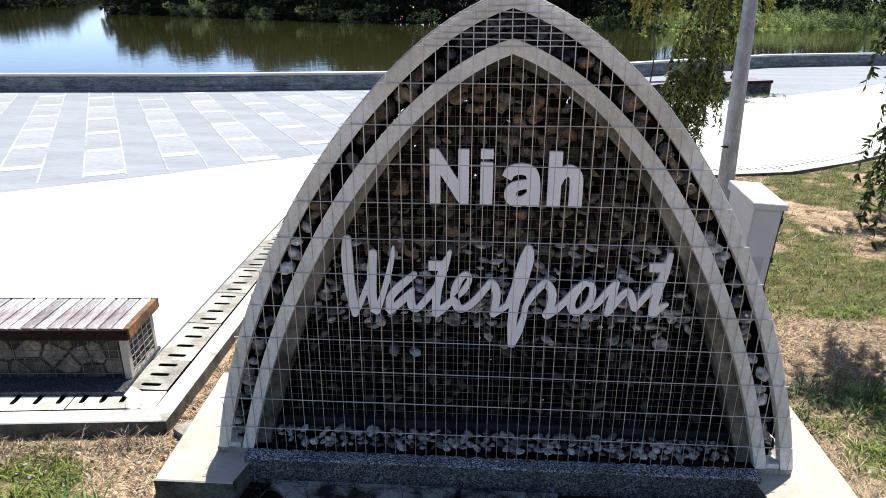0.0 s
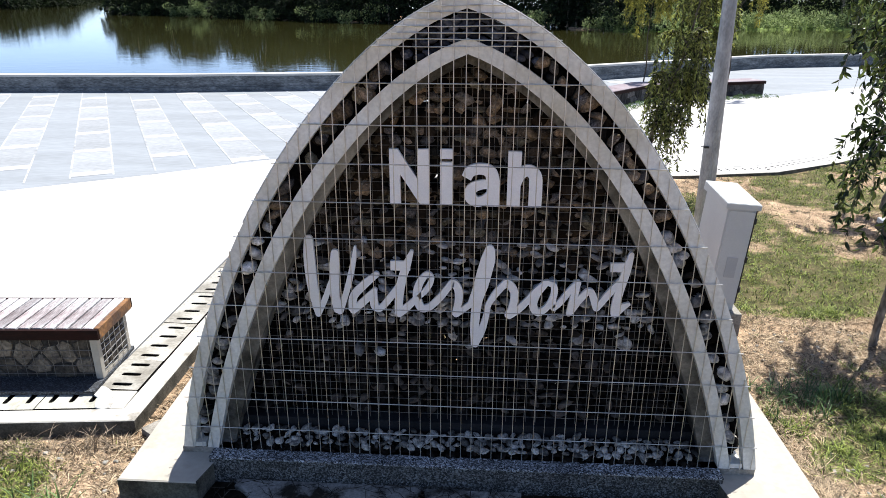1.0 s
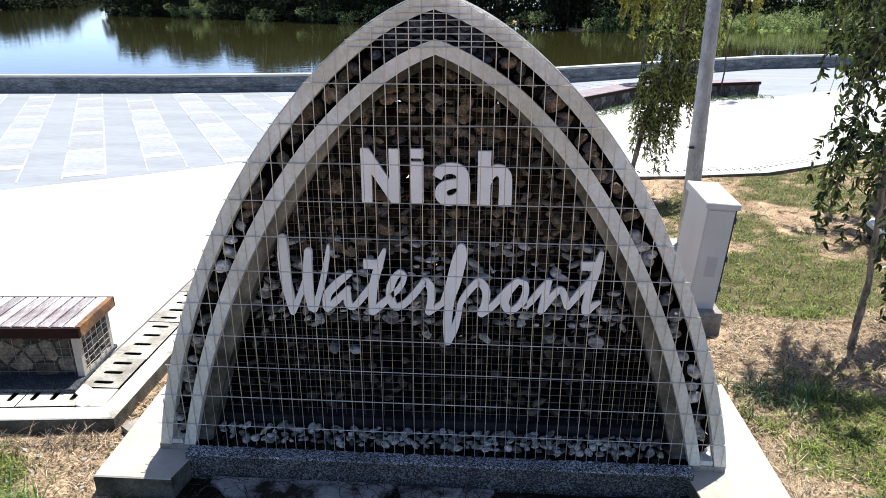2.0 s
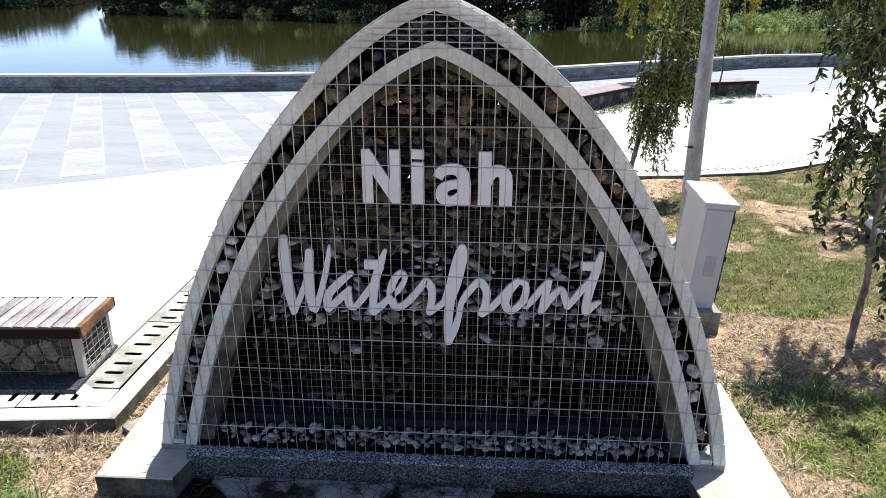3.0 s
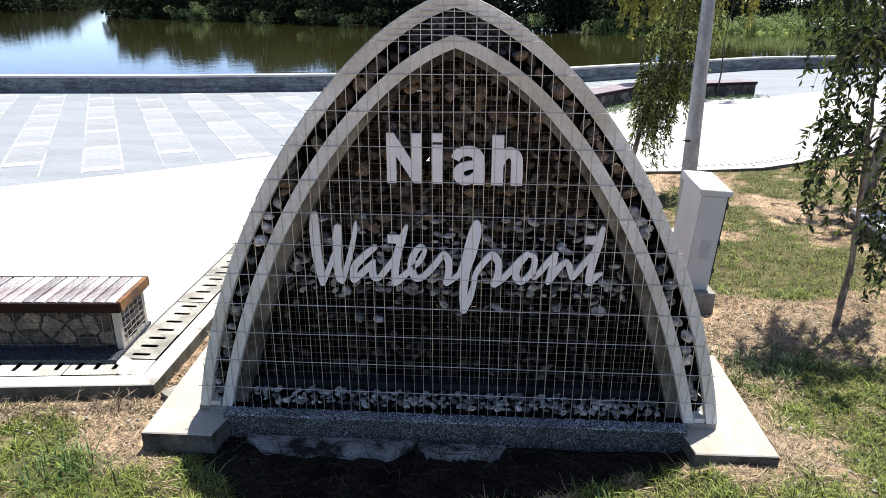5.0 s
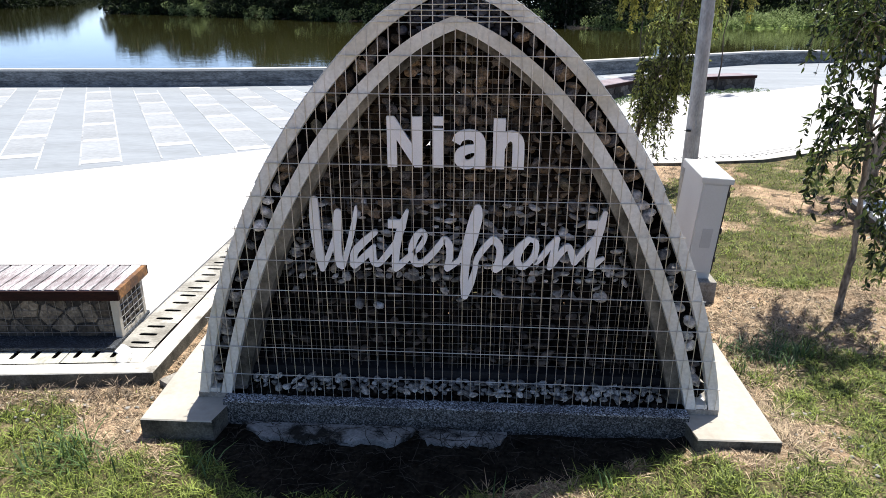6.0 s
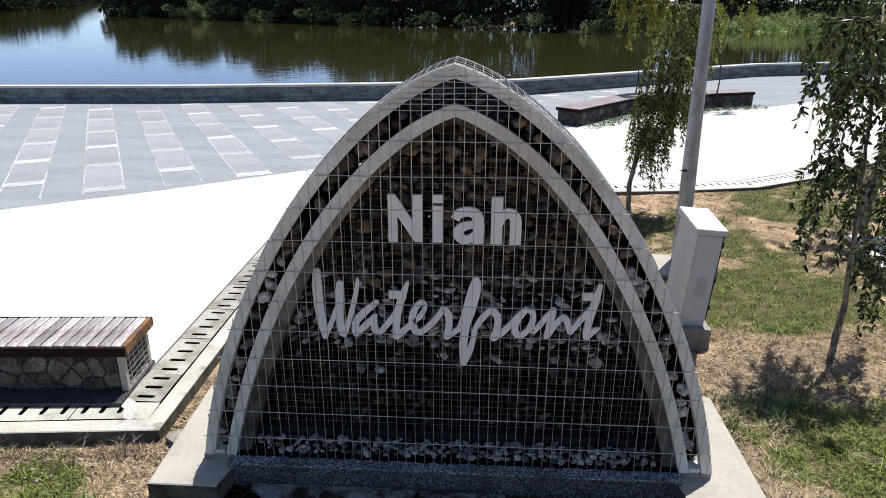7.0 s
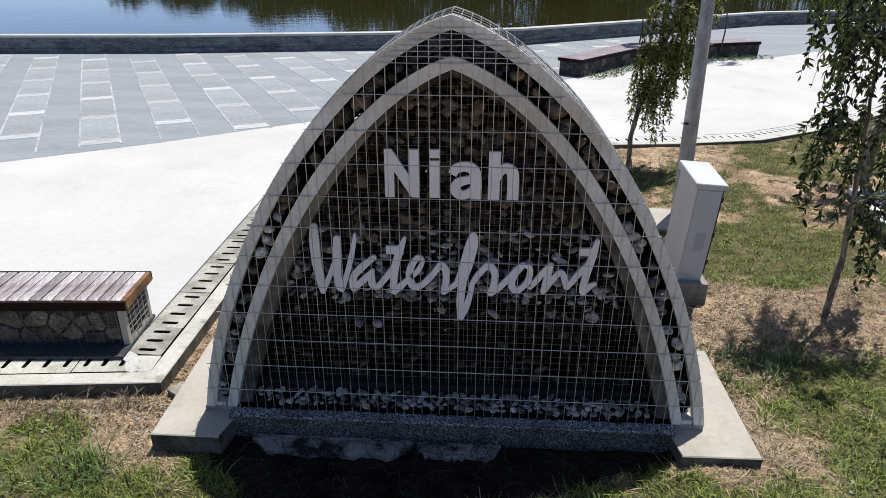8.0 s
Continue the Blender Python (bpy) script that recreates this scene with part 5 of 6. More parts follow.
tube(bm, [(2.498, 6.787, -0.1), (2.49, 6.792, 0.6), (2.475, 6.797, 1.2)], 0.006, 5)
part("conduit", bm, M_POLE, pole)
bm = bmesh.new()
tube(bm, [(2.40, 6.87, 6.1), (2.3, 6.7, 6.35), (2.1, 6.3, 6.45)], 0.025, 8)
part("arm", bm, M_POLE, pole)
bm = bmesh.new()
box(bm, 1.98, 5.9, 6.41, 2.16, 6.35, 6.48, 0.01)
part("lamp_head", bm, M_CABINET, pole)

bm = bmesh.new()
box(bm, 2.19, 6.44, -0.2, 2.70, 7.05, -0.040, 0.02)
part("footing", bm, M_SLAB, pole, "pale concrete footing")

# ---- low display panel on the lawn ----
panel = thing("display_panel", "low white-framed slab with a dark inset panel on the lawn", "display panel")
PM = pose(4.474, 7.323, 0, 0, 0, -8.8)
bm = bmesh.new()
box(bm, 0.0, -1.25, 0.03, 0.95, 0.0, 0.10, 0.006)
bmesh.ops.transform(bm, matrix=PM, verts=bm.verts)
part("slab", bm, M_BLACK, panel, "dark slab edge")
bm = bmesh.new()
box(bm, 0.004, -1.246, 0.10, 0.946, -0.004, 0.15, 0.006)
bmesh.ops.transform(bm, matrix=PM, verts=bm.verts)
part("frame", bm, M_CABINET, panel, "white frame")
bm = bmesh.new()
box(bm, 0.10, -0.56, 0.152, 0.88, -0.06, 0.158)
bmesh.ops.transform(bm, matrix=PM, verts=bm.verts)
part("inset", bm, M_PANEL, panel, "dark inset")
for x, y in ((0.08, -0.1), (0.85, -0.1), (0.08, -1.15), (0.85, -1.15)):
    bm = bmesh.new()
    box(bm, x - 0.03, y - 0.03, -0.12, x + 0.03, y + 0.03, 0.03)
    bmesh.ops.transform(bm, matrix=PM, verts=bm.verts)
    part("leg", bm, M_BLACK, panel)


# ---- plants ----
rng = np.random.default_rng(7)


def leaf_mesh(name, pos, axis, normal, length, width, material, parent=None, label="", kind="stuff", bend=0.15, oval=False):
    """Many leaves in one mesh: each a pointed, slightly folded blade; oval ones have a rounder outline."""
    n = len(pos)
    axis = axis / np.linalg.norm(axis, axis=1, keepdims=True)
    side = np.cross(axis, normal)
    side /= np.maximum(1e-6, np.linalg.norm(side, axis=1, keepdims=True))
    nor = np.cross(side, axis)
    L, W = length[:, None], width[:, None]
    if oval:
        v = np.empty((n, 6, 3))
        v[:, 0] = pos
        v[:, 1] = pos + axis * L * 0.25 + side * W * 0.40 + nor * W * 0.12
        v[:, 2] = pos + axis * L * 0.62 + side * W * 0.46 + nor * W * 0.10 - nor * L * bend * 0.4
        v[:, 3] = pos + axis * L - nor * L * bend
        v[:, 4] = pos + axis * L * 0.62 - side * W * 0.46 + nor * W * 0.10 - nor * L * bend * 0.4
        v[:, 5] = pos + axis * L * 0.25 - side * W * 0.40 + nor * W * 0.12
        k = np.arange(n)[:, None] * 6
        f = np.concatenate([k + np.array([[0, 1, 2, 3]]), k + np.array([[0, 3, 4, 5]])])
        ob = mesh_object(name, v.reshape(-1, 3).tolist(), f.tolist(), material)
        ob.parent = parent
        ob["label"] = label
        return ob
    v = np.empty((n, 4, 3))
    v[:, 0] = pos
    v[:, 1] = pos + axis * L * 0.45 + side * W * 0.5 + nor * W * 0.15
    v[:, 2] = pos + axis * L - nor * L * bend
    v[:, 3] = pos + axis * L * 0.45 - side * W * 0.5 + nor * W * 0.15
    k = np.arange(n)[:, None] * 4
    f = np.concatenate([k + np.array([[0, 1, 2]]), k + np.array([[0, 2, 3]])])
    ob = mesh_object(name, v.reshape(-1, 3).tolist(), f.tolist(), material)
    ob.parent = parent
    if label:
        ob["label"] = label
    return tagged(ob, kind=kind) if kind else ob


def unit(n):
    v = rng.normal(size=(n, 3))
    return v / np.linalg.norm(v, axis=1, keepdims=True)


def grow_weeping(name, label, base, trunk, r0, limbs, strands, leaf_len, leaf_w, material, step=0.022, whorl=2, seed=1, drop=1.0, fan=0.15):
    """A small weeping tree: a trunk, limbs that arch out from it, and hanging twigs strung with leaves.
    limbs: (height on the trunk, reach x, reach y, rise); strands: twigs per limb; drop: how far they hang."""
    rnd = random.Random(seed)
    tree = thing(name, label, "tree", {"lawn_tree": "trees on the lawn", "bench_sapling": "saplings by the far bench"}.get(name, ""))
    bm = bmesh.new()
    pts = [Vector(base) + Vector(p) for p in trunk]
    tall = len(pts) - 1
    stem = []
    for i in range(tall * 8 + 1):
        k, f = min(i // 8, tall - 1), i / 8 - min(i // 8, tall - 1)
        stem.append(pts[k].lerp(pts[k + 1], f) + Vector((rnd.uniform(-1, 1), rnd.uniform(-1, 1), 0)) * r0 * 0.12)
    rings = []
    for i, p in enumerate(stem):
        r = r0 * (1 - 0.75 * i / (8 * tall)) * rnd.uniform(0.92, 1.1)
        ring = [Vector((math.cos(a), math.sin(a), 0)) for a in [2 * math.pi * k / 12 for k in range(12)]]
        rings.append([bm.verts.new(p + u * r * (1 + 0.3 * noise.noise(Vector((u.x * 2, u.y * 2, p.z * 9 + seed))))) for u in ring])
    for a, b in zip(rings, rings[1:]):
        for k in range(12):
            bm.faces.new((a[k], a[(k + 1) % 12], b[(k + 1) % 12], b[k]))
    bark = M_BARK_DARK if name == "bench_sapling" else M_BARK
    part("trunk", bm, bark, tree, smooth=True)
    P, A = [], []
    for h, dx, dy, rise in limbs:
        lb = bmesh.new()
        j = min(range(len(pts)), key=lambda i: abs(pts[i].z - base[2] - h))
        s = pts[j]
        line = []
        full = rnd.uniform(0.6, 1.15)
        for i in range(9):
            t = i / 8
            line.append(s + Vector((dx * t, dy * t, rise * math.sin(math.pi * 0.62 * t) - 0.25 * rise * t * t)) + Vector((rnd.uniform(-1, 1), rnd.uniform(-1, 1), 0)) * 0.03 * t)
        tube(lb, line, [r0 * 0.42 * (1 - 0.8 * i / 8) for i in range(9)], 6)
        for k in range(strands):
            q = line[rnd.randrange(3, 9)].copy()
            hang = drop * full * rnd.uniform(0.3, 1.0)
            out = Vector((rnd.uniform(-1, 1), rnd.uniform(-1, 1), 0)) * fan + Vector((dx, dy, 0)) * 0.12
            tw = []
            m = max(6, int(hang / 0.06))
            for i in range(m + 1):
                t = i / m
                tw.append(q + out * (1 - (1 - t) ** 2) + Vector((0, 0, -hang * t ** 1.35 + 0.06 * math.sin(t * 3.1))) + Vector((rnd.uniform(-1, 1), rnd.uniform(-1, 1), 0)) * 0.008)
            tube(lb, tw, [0.0035 * (1 - 0.6 * i / m) for i in range(m + 1)], 3, False)
            run = 0.0
            for a, b in zip(tw, tw[1:]):
                d = b - a
                while run < d.length:
                    if rnd.random() < 0.9:
                        for _ in range(whorl if rnd.random() < 0.6 else 1):
                            P.append(a + d.normalized() * run)
                            A.append(d.normalized() * 0.75 + Vector((rnd.gauss(0, 0.7), rnd.gauss(0, 0.7), rnd.gauss(-0.2, 0.45))))
                    run += step
                run -= d.length
        part("limb", lb, bark, tree, smooth=True)
    P, A = np.array([p[:] for p in P]), np.array([a[:] for a in A])
    n = len(P)
    leaf_mesh("crown", P, A, unit(n), rng.uniform(0.6, 1.2, n) * leaf_len, rng.uniform(0.75, 1.2, n) * leaf_w, material, tree, "drooping leafy crown", "", 0.22, True)
    return tree


grow_weeping("weeping_tree", "young weeping tree with narrow olive-green leaves beside the drain", (2.33, 8.72, -0.1),
             [(0, 0, 0), (-0.03, 0, 0.4), (0.05, 0.02, 0.9), (0.2, 0.05, 1.4), (0.36, 0.05, 1.9), (0.45, 0.05, 2.6)], 0.038,
             [(0.9, 0.22, -0.18, 0.35), (0.9, 0.0, -0.1, 0.3), (1.4, -0.2, -0.15, 0.25), (1.4, 0.2, -0.2, 0.3), (1.4, 0.1, 0.2, 0.3), (1.4, 0.35, 0.05, 0.25), (1.9, 0.35, 0.1, 0.25), (1.9, -0.25, 0.1, 0.2), (1.9, 0.05, -0.3, 0.25), (2.6, 0.35, 0.1, 0.1), (2.6, -0.2, -0.1, 0.1), (2.6, 0.1, 0.25, 0.1)],
             18, 0.066, 0.018, M_WILLOW, 0.022, 3, 3, 1.0, 0.15)
grow_weeping("lawn_tree", "slender leaning tree with drooping dark leaves on the lawn", (3.13, 4.76, -0.06),
             [(0, 0, 0), (0.015, 0, 0.5), (-0.005, 0.02, 0.9), (-0.035, 0.05, 1.4), (-0.07, 0.08, 2.0), (-0.1, 0.1, 2.5)], 0.026,
             [(0.9, 0.30, 0.1, 0.1), (1.4, -0.2, -0.1, 0.2), (1.4, 0.35, -0.1, 0.2), (1.4, 0.3, 0.3, 0.2), (1.4, -0.18, 0.25, 0.2), (2.0, -0.20, -0.05, 0.25), (2.0, 0.4, -0.25, 0.25), (2.0, -0.2, 0.3, 0.25),
              (2.0, -0.16, -0.2, 0.2), (2.0, 0.4, 0.2, 0.2), (2.5, -0.24, 0.1, 0.1), (2.5, 0.45, 0.1, 0.2), (2.5, 0.15, 0.4, 0.2), (2.5, -0.25, 0.1, 0.1), (2.5, 0.1, -0.3, 0.15)],
             9, 0.066, 0.024, M_LEAF, 0.042, 4, 11, 0.85, 0.2)
grow_weeping("lawn_tree", "thicker grey-barked tree with drooping dark leaves on the lawn", (5.15, 8.3, -0.06),
             [(0, 0, 0), (0.05, 0, 0.6), (0.14, 0, 1.3), (0.22, 0.05, 2.1), (0.25, 0.1, 3.0)], 0.085,
             [(2.1, -0.6, -0.2, 0.35), (2.1, 0.5, -0.2, 0.35), (2.1, -0.4, 0.3, 0.3), (3.0, -0.9, 0.1, 0.2), (3.0, 0.6, 0.2, 0.3), (3.0, -0.4, -0.6, 0.2), (3.0, 0.1, 0.6, 0.3), (3.0, -0.7, -0.5, 0.2)],
             11, 0.085, 0.023, M_LEAF, 0.042, 4, 17, 0.9)
grow_weeping("bench_sapling", "thin sapling with yellowing drooping leaves behind the far bench", (6.35, 17.95, 0.0),
             [(0, 0, 0), (0.05, 0, 0.7), (0.0, 0, 1.4), (0.1, 0, 2.2), (0.1, 0, 3.0)], 0.02,
             [(2.2, 0.5, 0.1, 0.4), (2.2, -0.4, 0.1, 0.4), (3.0, -0.6, 0.0, 0.3), (3.0, 0.6, 0.1, 0.3), (3.0, 0.1, 0.6, 0.3)],
             10, 0.11, 0.03, M_YELLOW, 0.05, 3, 23, 0.9)
grow_weeping("bench_sapling", "thin sapling with dense yellowing drooping leaves by the river wall", (4.45, 18.7, 0.0),
             [(0, 0, 0), (0.05, 0, 0.7), (0.0, 0, 1.4), (0.05, 0, 2.4), (0.0, 0, 3.4)], 0.02,
             [(2.4, 0.5, 0.1, 0.4), (2.4, -0.5, 0.1, 0.4), (2.4, 0.1, -0.4, 0.4), (3.4, -0.7, 0.0, 0.3), (3.4, 0.7, 0.1, 0.3), (3.4, 0.1, -0.6, 0.3), (3.4, 0.4, 0.5, 0.3), (3.4, -0.4, 0.5, 0.3)],
             16, 0.12, 0.032, M_YELLOW, 0.045, 4, 29, 1.2)


# far woods along the river
def blob_leaves(centres, radii, per, size):
    """Leaf places scattered through the outer shells of many clumps."""
    P, A = [], []
    for c, r in zip(centres, radii):
        u = unit(per)
        d = rng.uniform(0.55, 1.0, (per, 1)) ** 0.5
        P.append(np.array(c) + u * d * np.array(r))
        A.append(u + rng.normal(size=(per, 3)) * 0.6 + np.array((0, 0, -0.35)))
    P, A = np.concatenate(P), np.concatenate(A)
    n = len(P)
    return P, A, unit(n), rng.uniform(0.6, 1.3, n) * size, rng.uniform(0.5, 1.0, n) * size * 0.7


def bank_woods(path, depth, step, tall, per, size):
    C, R = [], []
    bm = bmesh.new()
    for p, d in along(path, step):
        nrm = Vector((d.y, -d.x)) * depth
        q = p + nrm * rng.uniform(0.4, 1.0) + d * rng.uniform(-step / 2, step / 2)
        h = tall * rng.uniform(0.55, 1.2)
        tube(bm, [(q.x, q.y, -2.3), (q.x + rng.uniform(-0.5, 0.5), q.y, h * 0.4), (q.x + rng.uniform(-1, 1), q.y, h * 0.8)], [0.22, 0.16, 0.06], 5)
        for k in range(7):
            f = k / 6
            w = step * (0.55 + 0.35 * math.sin(math.pi * min(1, 0.25 + f * 0.75)))
            C.append((q.x + rng.uniform(-1, 1) * step * 0.35, q.y + rng.uniform(-1, 1) * step * 0.3, -1.2 + f * h))
            R.append((w, w * 0.9, h / 6 * 1.1))
    return bm, blob_leaves(C, R, per, size)


wood = thing("far_trees", "dense dark riverbank trees across the water", "woods", kind="stuff")
for path, depth, step, tall, per, size in ((FAR_BANK[1:6], 17, 6.0, 17, 230, 0.7), (FAR_BANK[1:6], 27, 7.0, 18, 200, 1.0), (FAR_BANK[5:8], 7, 5.5, 17, 230, 0.75), (FAR_BANK[7:10], 7, 5.5, 8.5, 230, 0.75),
                                           (FAR_BANK[5:8], 15, 7.0, 14, 190, 1.1), (FAR_BANK[7:10], 15, 7.0, 9.5, 190, 1.1), (FAR_BANK[9:], 8, 9.0, 12, 90, 1.8), (LEFT_BANK[1:][::-1], 8, 9.0, 10, 90, 1.8)):
    bm, leaves = bank_woods(path, depth, step, tall, per, size)
    tagged(part("trunks", bm, M_BARK, wood), kind="stuff")
    leaf_mesh("foliage", *leaves, M_FAR, wood, "dark green foliage")
# undergrowth between the trunks
C, R = [], []
for path, deep in ((FAR_BANK[5:10], 5.0), (FAR_BANK[1:6], 15.0), (FAR_BANK[9:], 6.0), (LEFT_BANK[1:][::-1], 6.0)):
    for p, d in along(path, 2.0):
        q = p + Vector((d.y, -d.x)) * deep * rng.uniform(0.5, 1.1)
        C.append((q.x, q.y, -1.2 + rng.uniform(0, 3.0)))
        R.append((2.2, 1.8, rng.uniform(1.2, 2.2)))
leaf_mesh("undergrowth", *blob_leaves(C, R, 100, 0.9), M_FAR, wood, "dark undergrowth")
# waterside shrubs and reeds
C, R = [], []
for p, d in along(FAR_BANK[1:6], 0.5):
    nrm = Vector((d.y, -d.x))
    for k in (rng.uniform(-0.6, 2.5), rng.uniform(2.0, 18.0)):
        q = p + nrm * k
        C.append((q.x, q.y, -1.9 + rng.uniform(0, 1.4) + 0.2 * max(0, k)))
        R.append((1.0, 0.9, rng.uniform(0.5, 1.5)))
for x, y, w in ((-100, 208, 5.0), (-95, 203, 4.0), (-73.5, 181, 3.4), (-72, 180, 2.6), (-242, 392, 8.0)):
    for k in range(7):
        C.append((x + rng.uniform(-1, 1) * w, y + rng.uniform(-1, 1), -1.5 + rng.uniform(0, 1) * w))
        R.append((w * 0.45, 1.5, w * 0.35))
for p, d in along(FAR_BANK[5:10], 5.5):
    if rng.random() < 0.55:
        q = p + Vector((d.y, -d.x)) * rng.uniform(-0.5, 1.5)
        for k in range(3):
            C.append((q.x + rng.uniform(-2, 2), q.y, -1.6 + rng.uniform(0, 2.2)))
            R.append((1.6, 1.2, rng.uniform(0.6, 1.2)))
tagged(leaf_mesh("bank_shrubs", *blob_leaves(C, R, 150, 0.34), M_SHRUB), "bright green shrubs and reeds at the water's edge", "shrubs")


# lawn grass, dry grass and litter
def lawn_ok(x, y):
    if -1.62 < x < 2.0 and 2.88 < y < 4.05 and not (-1.1 < x < 1.48 and y < 3.05):
        return False
    if y > 3.36 + (x + 2.0) * 0.098 and x < -1.70:
        return False
    if 1.96 < x < 2.3 and 4.8 < y < 5.55:
        return False
    if pit_reach(x, y) < 0.93:
        return False
    if x < 2.3:
        return y < 9.3
    if x < 4.5:
        return y < 9.45 + (x - 2.3) * 0.17
    return y < 9.85 + (x - 4.5) * 0.62


def fade(x, y):
    """Blades thin out away from the walk, in a ragged line."""
    n = 0.5 * noise.noise((x * 0.9, y * 0.9, 2.2))
    return min(1.0, max(0.0, 1.6 * (x + 4.3 + n))) * min(1.0, max(0.0, 1.2 * (y - 0.5 + n))) * min(1.0, max(0.0, 1.2 * (7.6 - x + n)))


def blades(zone, count, seed, litter=0.36):
    rnd = np.random.default_rng(seed)
    x0, x1, y0, y1 = zone
    G, S = [], []
    xs, ys, us = rnd.uniform(x0, x1, count), rnd.uniform(y0, y1, count), rnd.uniform(0, 1, count)
    for x, y, u in zip(xs, ys, us):
        if not lawn_ok(x, y) or rnd.uniform() > fade(x, y):
            continue
        g = green_at(x, y)
        if u < 0.15 + 0.85 * g:
            clump = noise.noise((x * 17.0, y * 17.0, 6.0)) + 0.6 * noise.noise((x * 6.0, y * 6.0, 3.0))
            if rnd.uniform() < 0.72 + 1.1 * clump:
                (G if rnd.uniform() < 0.05 + 1.0 * g else S).append((x, y, lawn_z(x, y) - 0.006))
        elif rnd.uniform() < litter:
            S.append((x, y, lawn_z(x, y) - 0.004))
    return G, S


def blade_mesh(name, P, hmin, hmax, wide, lean, material, label):
    n = len(P)
    p = np.array(P)
    a = rng.uniform(0, 2 * math.pi, n)
    d = np.stack([np.cos(a), np.sin(a), np.zeros(n)], 1)
    s = np.stack([-np.sin(a), np.cos(a), np.zeros(n)], 1) * (rng.uniform(0.6, 1.2, n) * wide / 2)[:, None]
    tuss = np.array([1.0 + 0.8 * noise.noise((q[0] * 9.0, q[1] * 9.0, 0.5)) for q in P])
    h = ((rng.uniform(0, 1, n) ** 1.6 * (hmax - hmin) + hmin) * tuss)[:, None]
    k = (rng.uniform(0.2, 1.0, n) * lean)[:, None]
    up = np.array((0, 0, 1.0))
    v = np.empty((n, 5, 3))
    v[:, 0], v[:, 1] = p - s, p + s
    m = p + up * h * 0.6 / np.sqrt(1 + k ** 2) + d * h * k * 0.35
    v[:, 2], v[:, 3] = m + s * 0.8, m - s * 0.8
    v[:, 4] = p + up * h / np.sqrt(1 + k ** 2) * 0.9 + d * h * k * 0.95
    i = np.arange(n)[:, None] * 5
    f = [tuple(r) for r in (i + np.array([[0, 1, 2, 3]])).tolist()] + [tuple(r) for r in (i + np.array([[3, 2, 4]])).tolist()]
    return tagged(mesh_object(name, v.reshape(-1, 3).tolist(), f, material), label, "grass", kind="stuff")


G, S = [], []
for zone, count, seed in (((-4.4, 2.2, 0.2, 1.5), 40000, 5), ((2.2, 8.0, 0.2, 1.6), 40000, 6), ((4.6, 8.0, 1.6, 5.4), 50000, 7), ((-1.58, 1.6, 4.0, 9.4), 45000, 8), ((-4.4, -3.4, 1.5, 3.5), 12000, 9), ((-3.4, 2.2, 1.5, 3.5), 160000, 1), ((-1.75, -1.55, 2.9, 6), 600, 2), ((1.9, 4.6, 1.6, 5.4), 150000, 3), ((1.6, 7.0, 5.4, 11.2), 150000, 4)):
    g, s = blades(zone, count, seed, 0.8 if seed == 1 else 0.5)
    G += g
    S += s
blade_mesh("green_grass", G, 0.016, 0.066, 0.0062, 1.9, M_GRASS, "patchy short green lawn grass")
blade_mesh("dry_grass", S, 0.012, 0.062, 0.0056, 3.6, M_STRAW, "matted straw-coloured dry grass")
# the bare hollow in front of the sign, its soil darkened as cast shadow, with roots and twigs
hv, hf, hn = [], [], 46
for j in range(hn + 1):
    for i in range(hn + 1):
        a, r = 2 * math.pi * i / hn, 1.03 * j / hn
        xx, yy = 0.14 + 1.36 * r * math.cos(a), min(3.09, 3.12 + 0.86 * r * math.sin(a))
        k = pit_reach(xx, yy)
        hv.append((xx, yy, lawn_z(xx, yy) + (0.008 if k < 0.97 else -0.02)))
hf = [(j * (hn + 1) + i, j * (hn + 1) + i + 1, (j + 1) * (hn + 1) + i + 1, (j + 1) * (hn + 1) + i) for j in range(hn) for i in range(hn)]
tagged(mesh_object("soil", hv, hf, M_PIT_SHADE, True), "bare soil in front of the sign, coloured dark as the sign's shadow", "soil", kind="structure")
bm = bmesh.new()
twig = random.Random(9)
for k in range(420):
    x0, y0 = twig.uniform(-1.05, 1.4), twig.uniform(2.5, 3.06)
    if pit_reach(x0, y0) > 0.95:
        continue
    a, ln = twig.uniform(0, 6.28), twig.uniform(0.05, 0.22)
    pts = []
    for i in range(5):
        f = i / 4
        xx, yy = x0 + math.cos(a) * ln * f + twig.uniform(-0.012, 0.012), min(3.05, y0 + math.sin(a) * ln * f)
        over = -0.064 if 2.92 < yy < 3.09 and -1.0 < xx < 0.52 else lawn_z(xx, yy) + 0.02
        pts.append((xx, yy, over + twig.uniform(0, 0.02)))
    tube(bm, pts, [0.0021, 0.0019, 0.0016, 0.0013, 0.0007], 4)
tagged(part("dry_roots", bm, M_ROOT), "thin dark roots and twigs over the shadow-coloured soil", "twigs", kind="stuff")
# longer tufts
T = []
tuft_rng = random.Random(5)
# (x, y, spread, blades)
tufts = [(-1.1, 2.72, 0.05, 12), (-0.62, 2.52, 0.06, 16), (-0.5, 2.48, 0.05, 10), (0.5, 2.50, 0.05, 8), (1.0, 2.62, 0.05, 8), (2.18, 4.05, 0.06, 45), (2.28, 4.0, 0.07, 60), (2.4, 4.06, 0.07, 60), (2.52, 4.0, 0.06, 45), (2.36, 3.88, 0.06, 35),
         (2.06, 4.12, 0.04, 25), (2.05, 3.8, 0.04, 18), (-1.95, 2.75, 0.10, 90), (-1.8, 2.68, 0.09, 70), (-2.3, 2.55, 0.08, 40), (2.75, 3.1, 0.06, 20)]
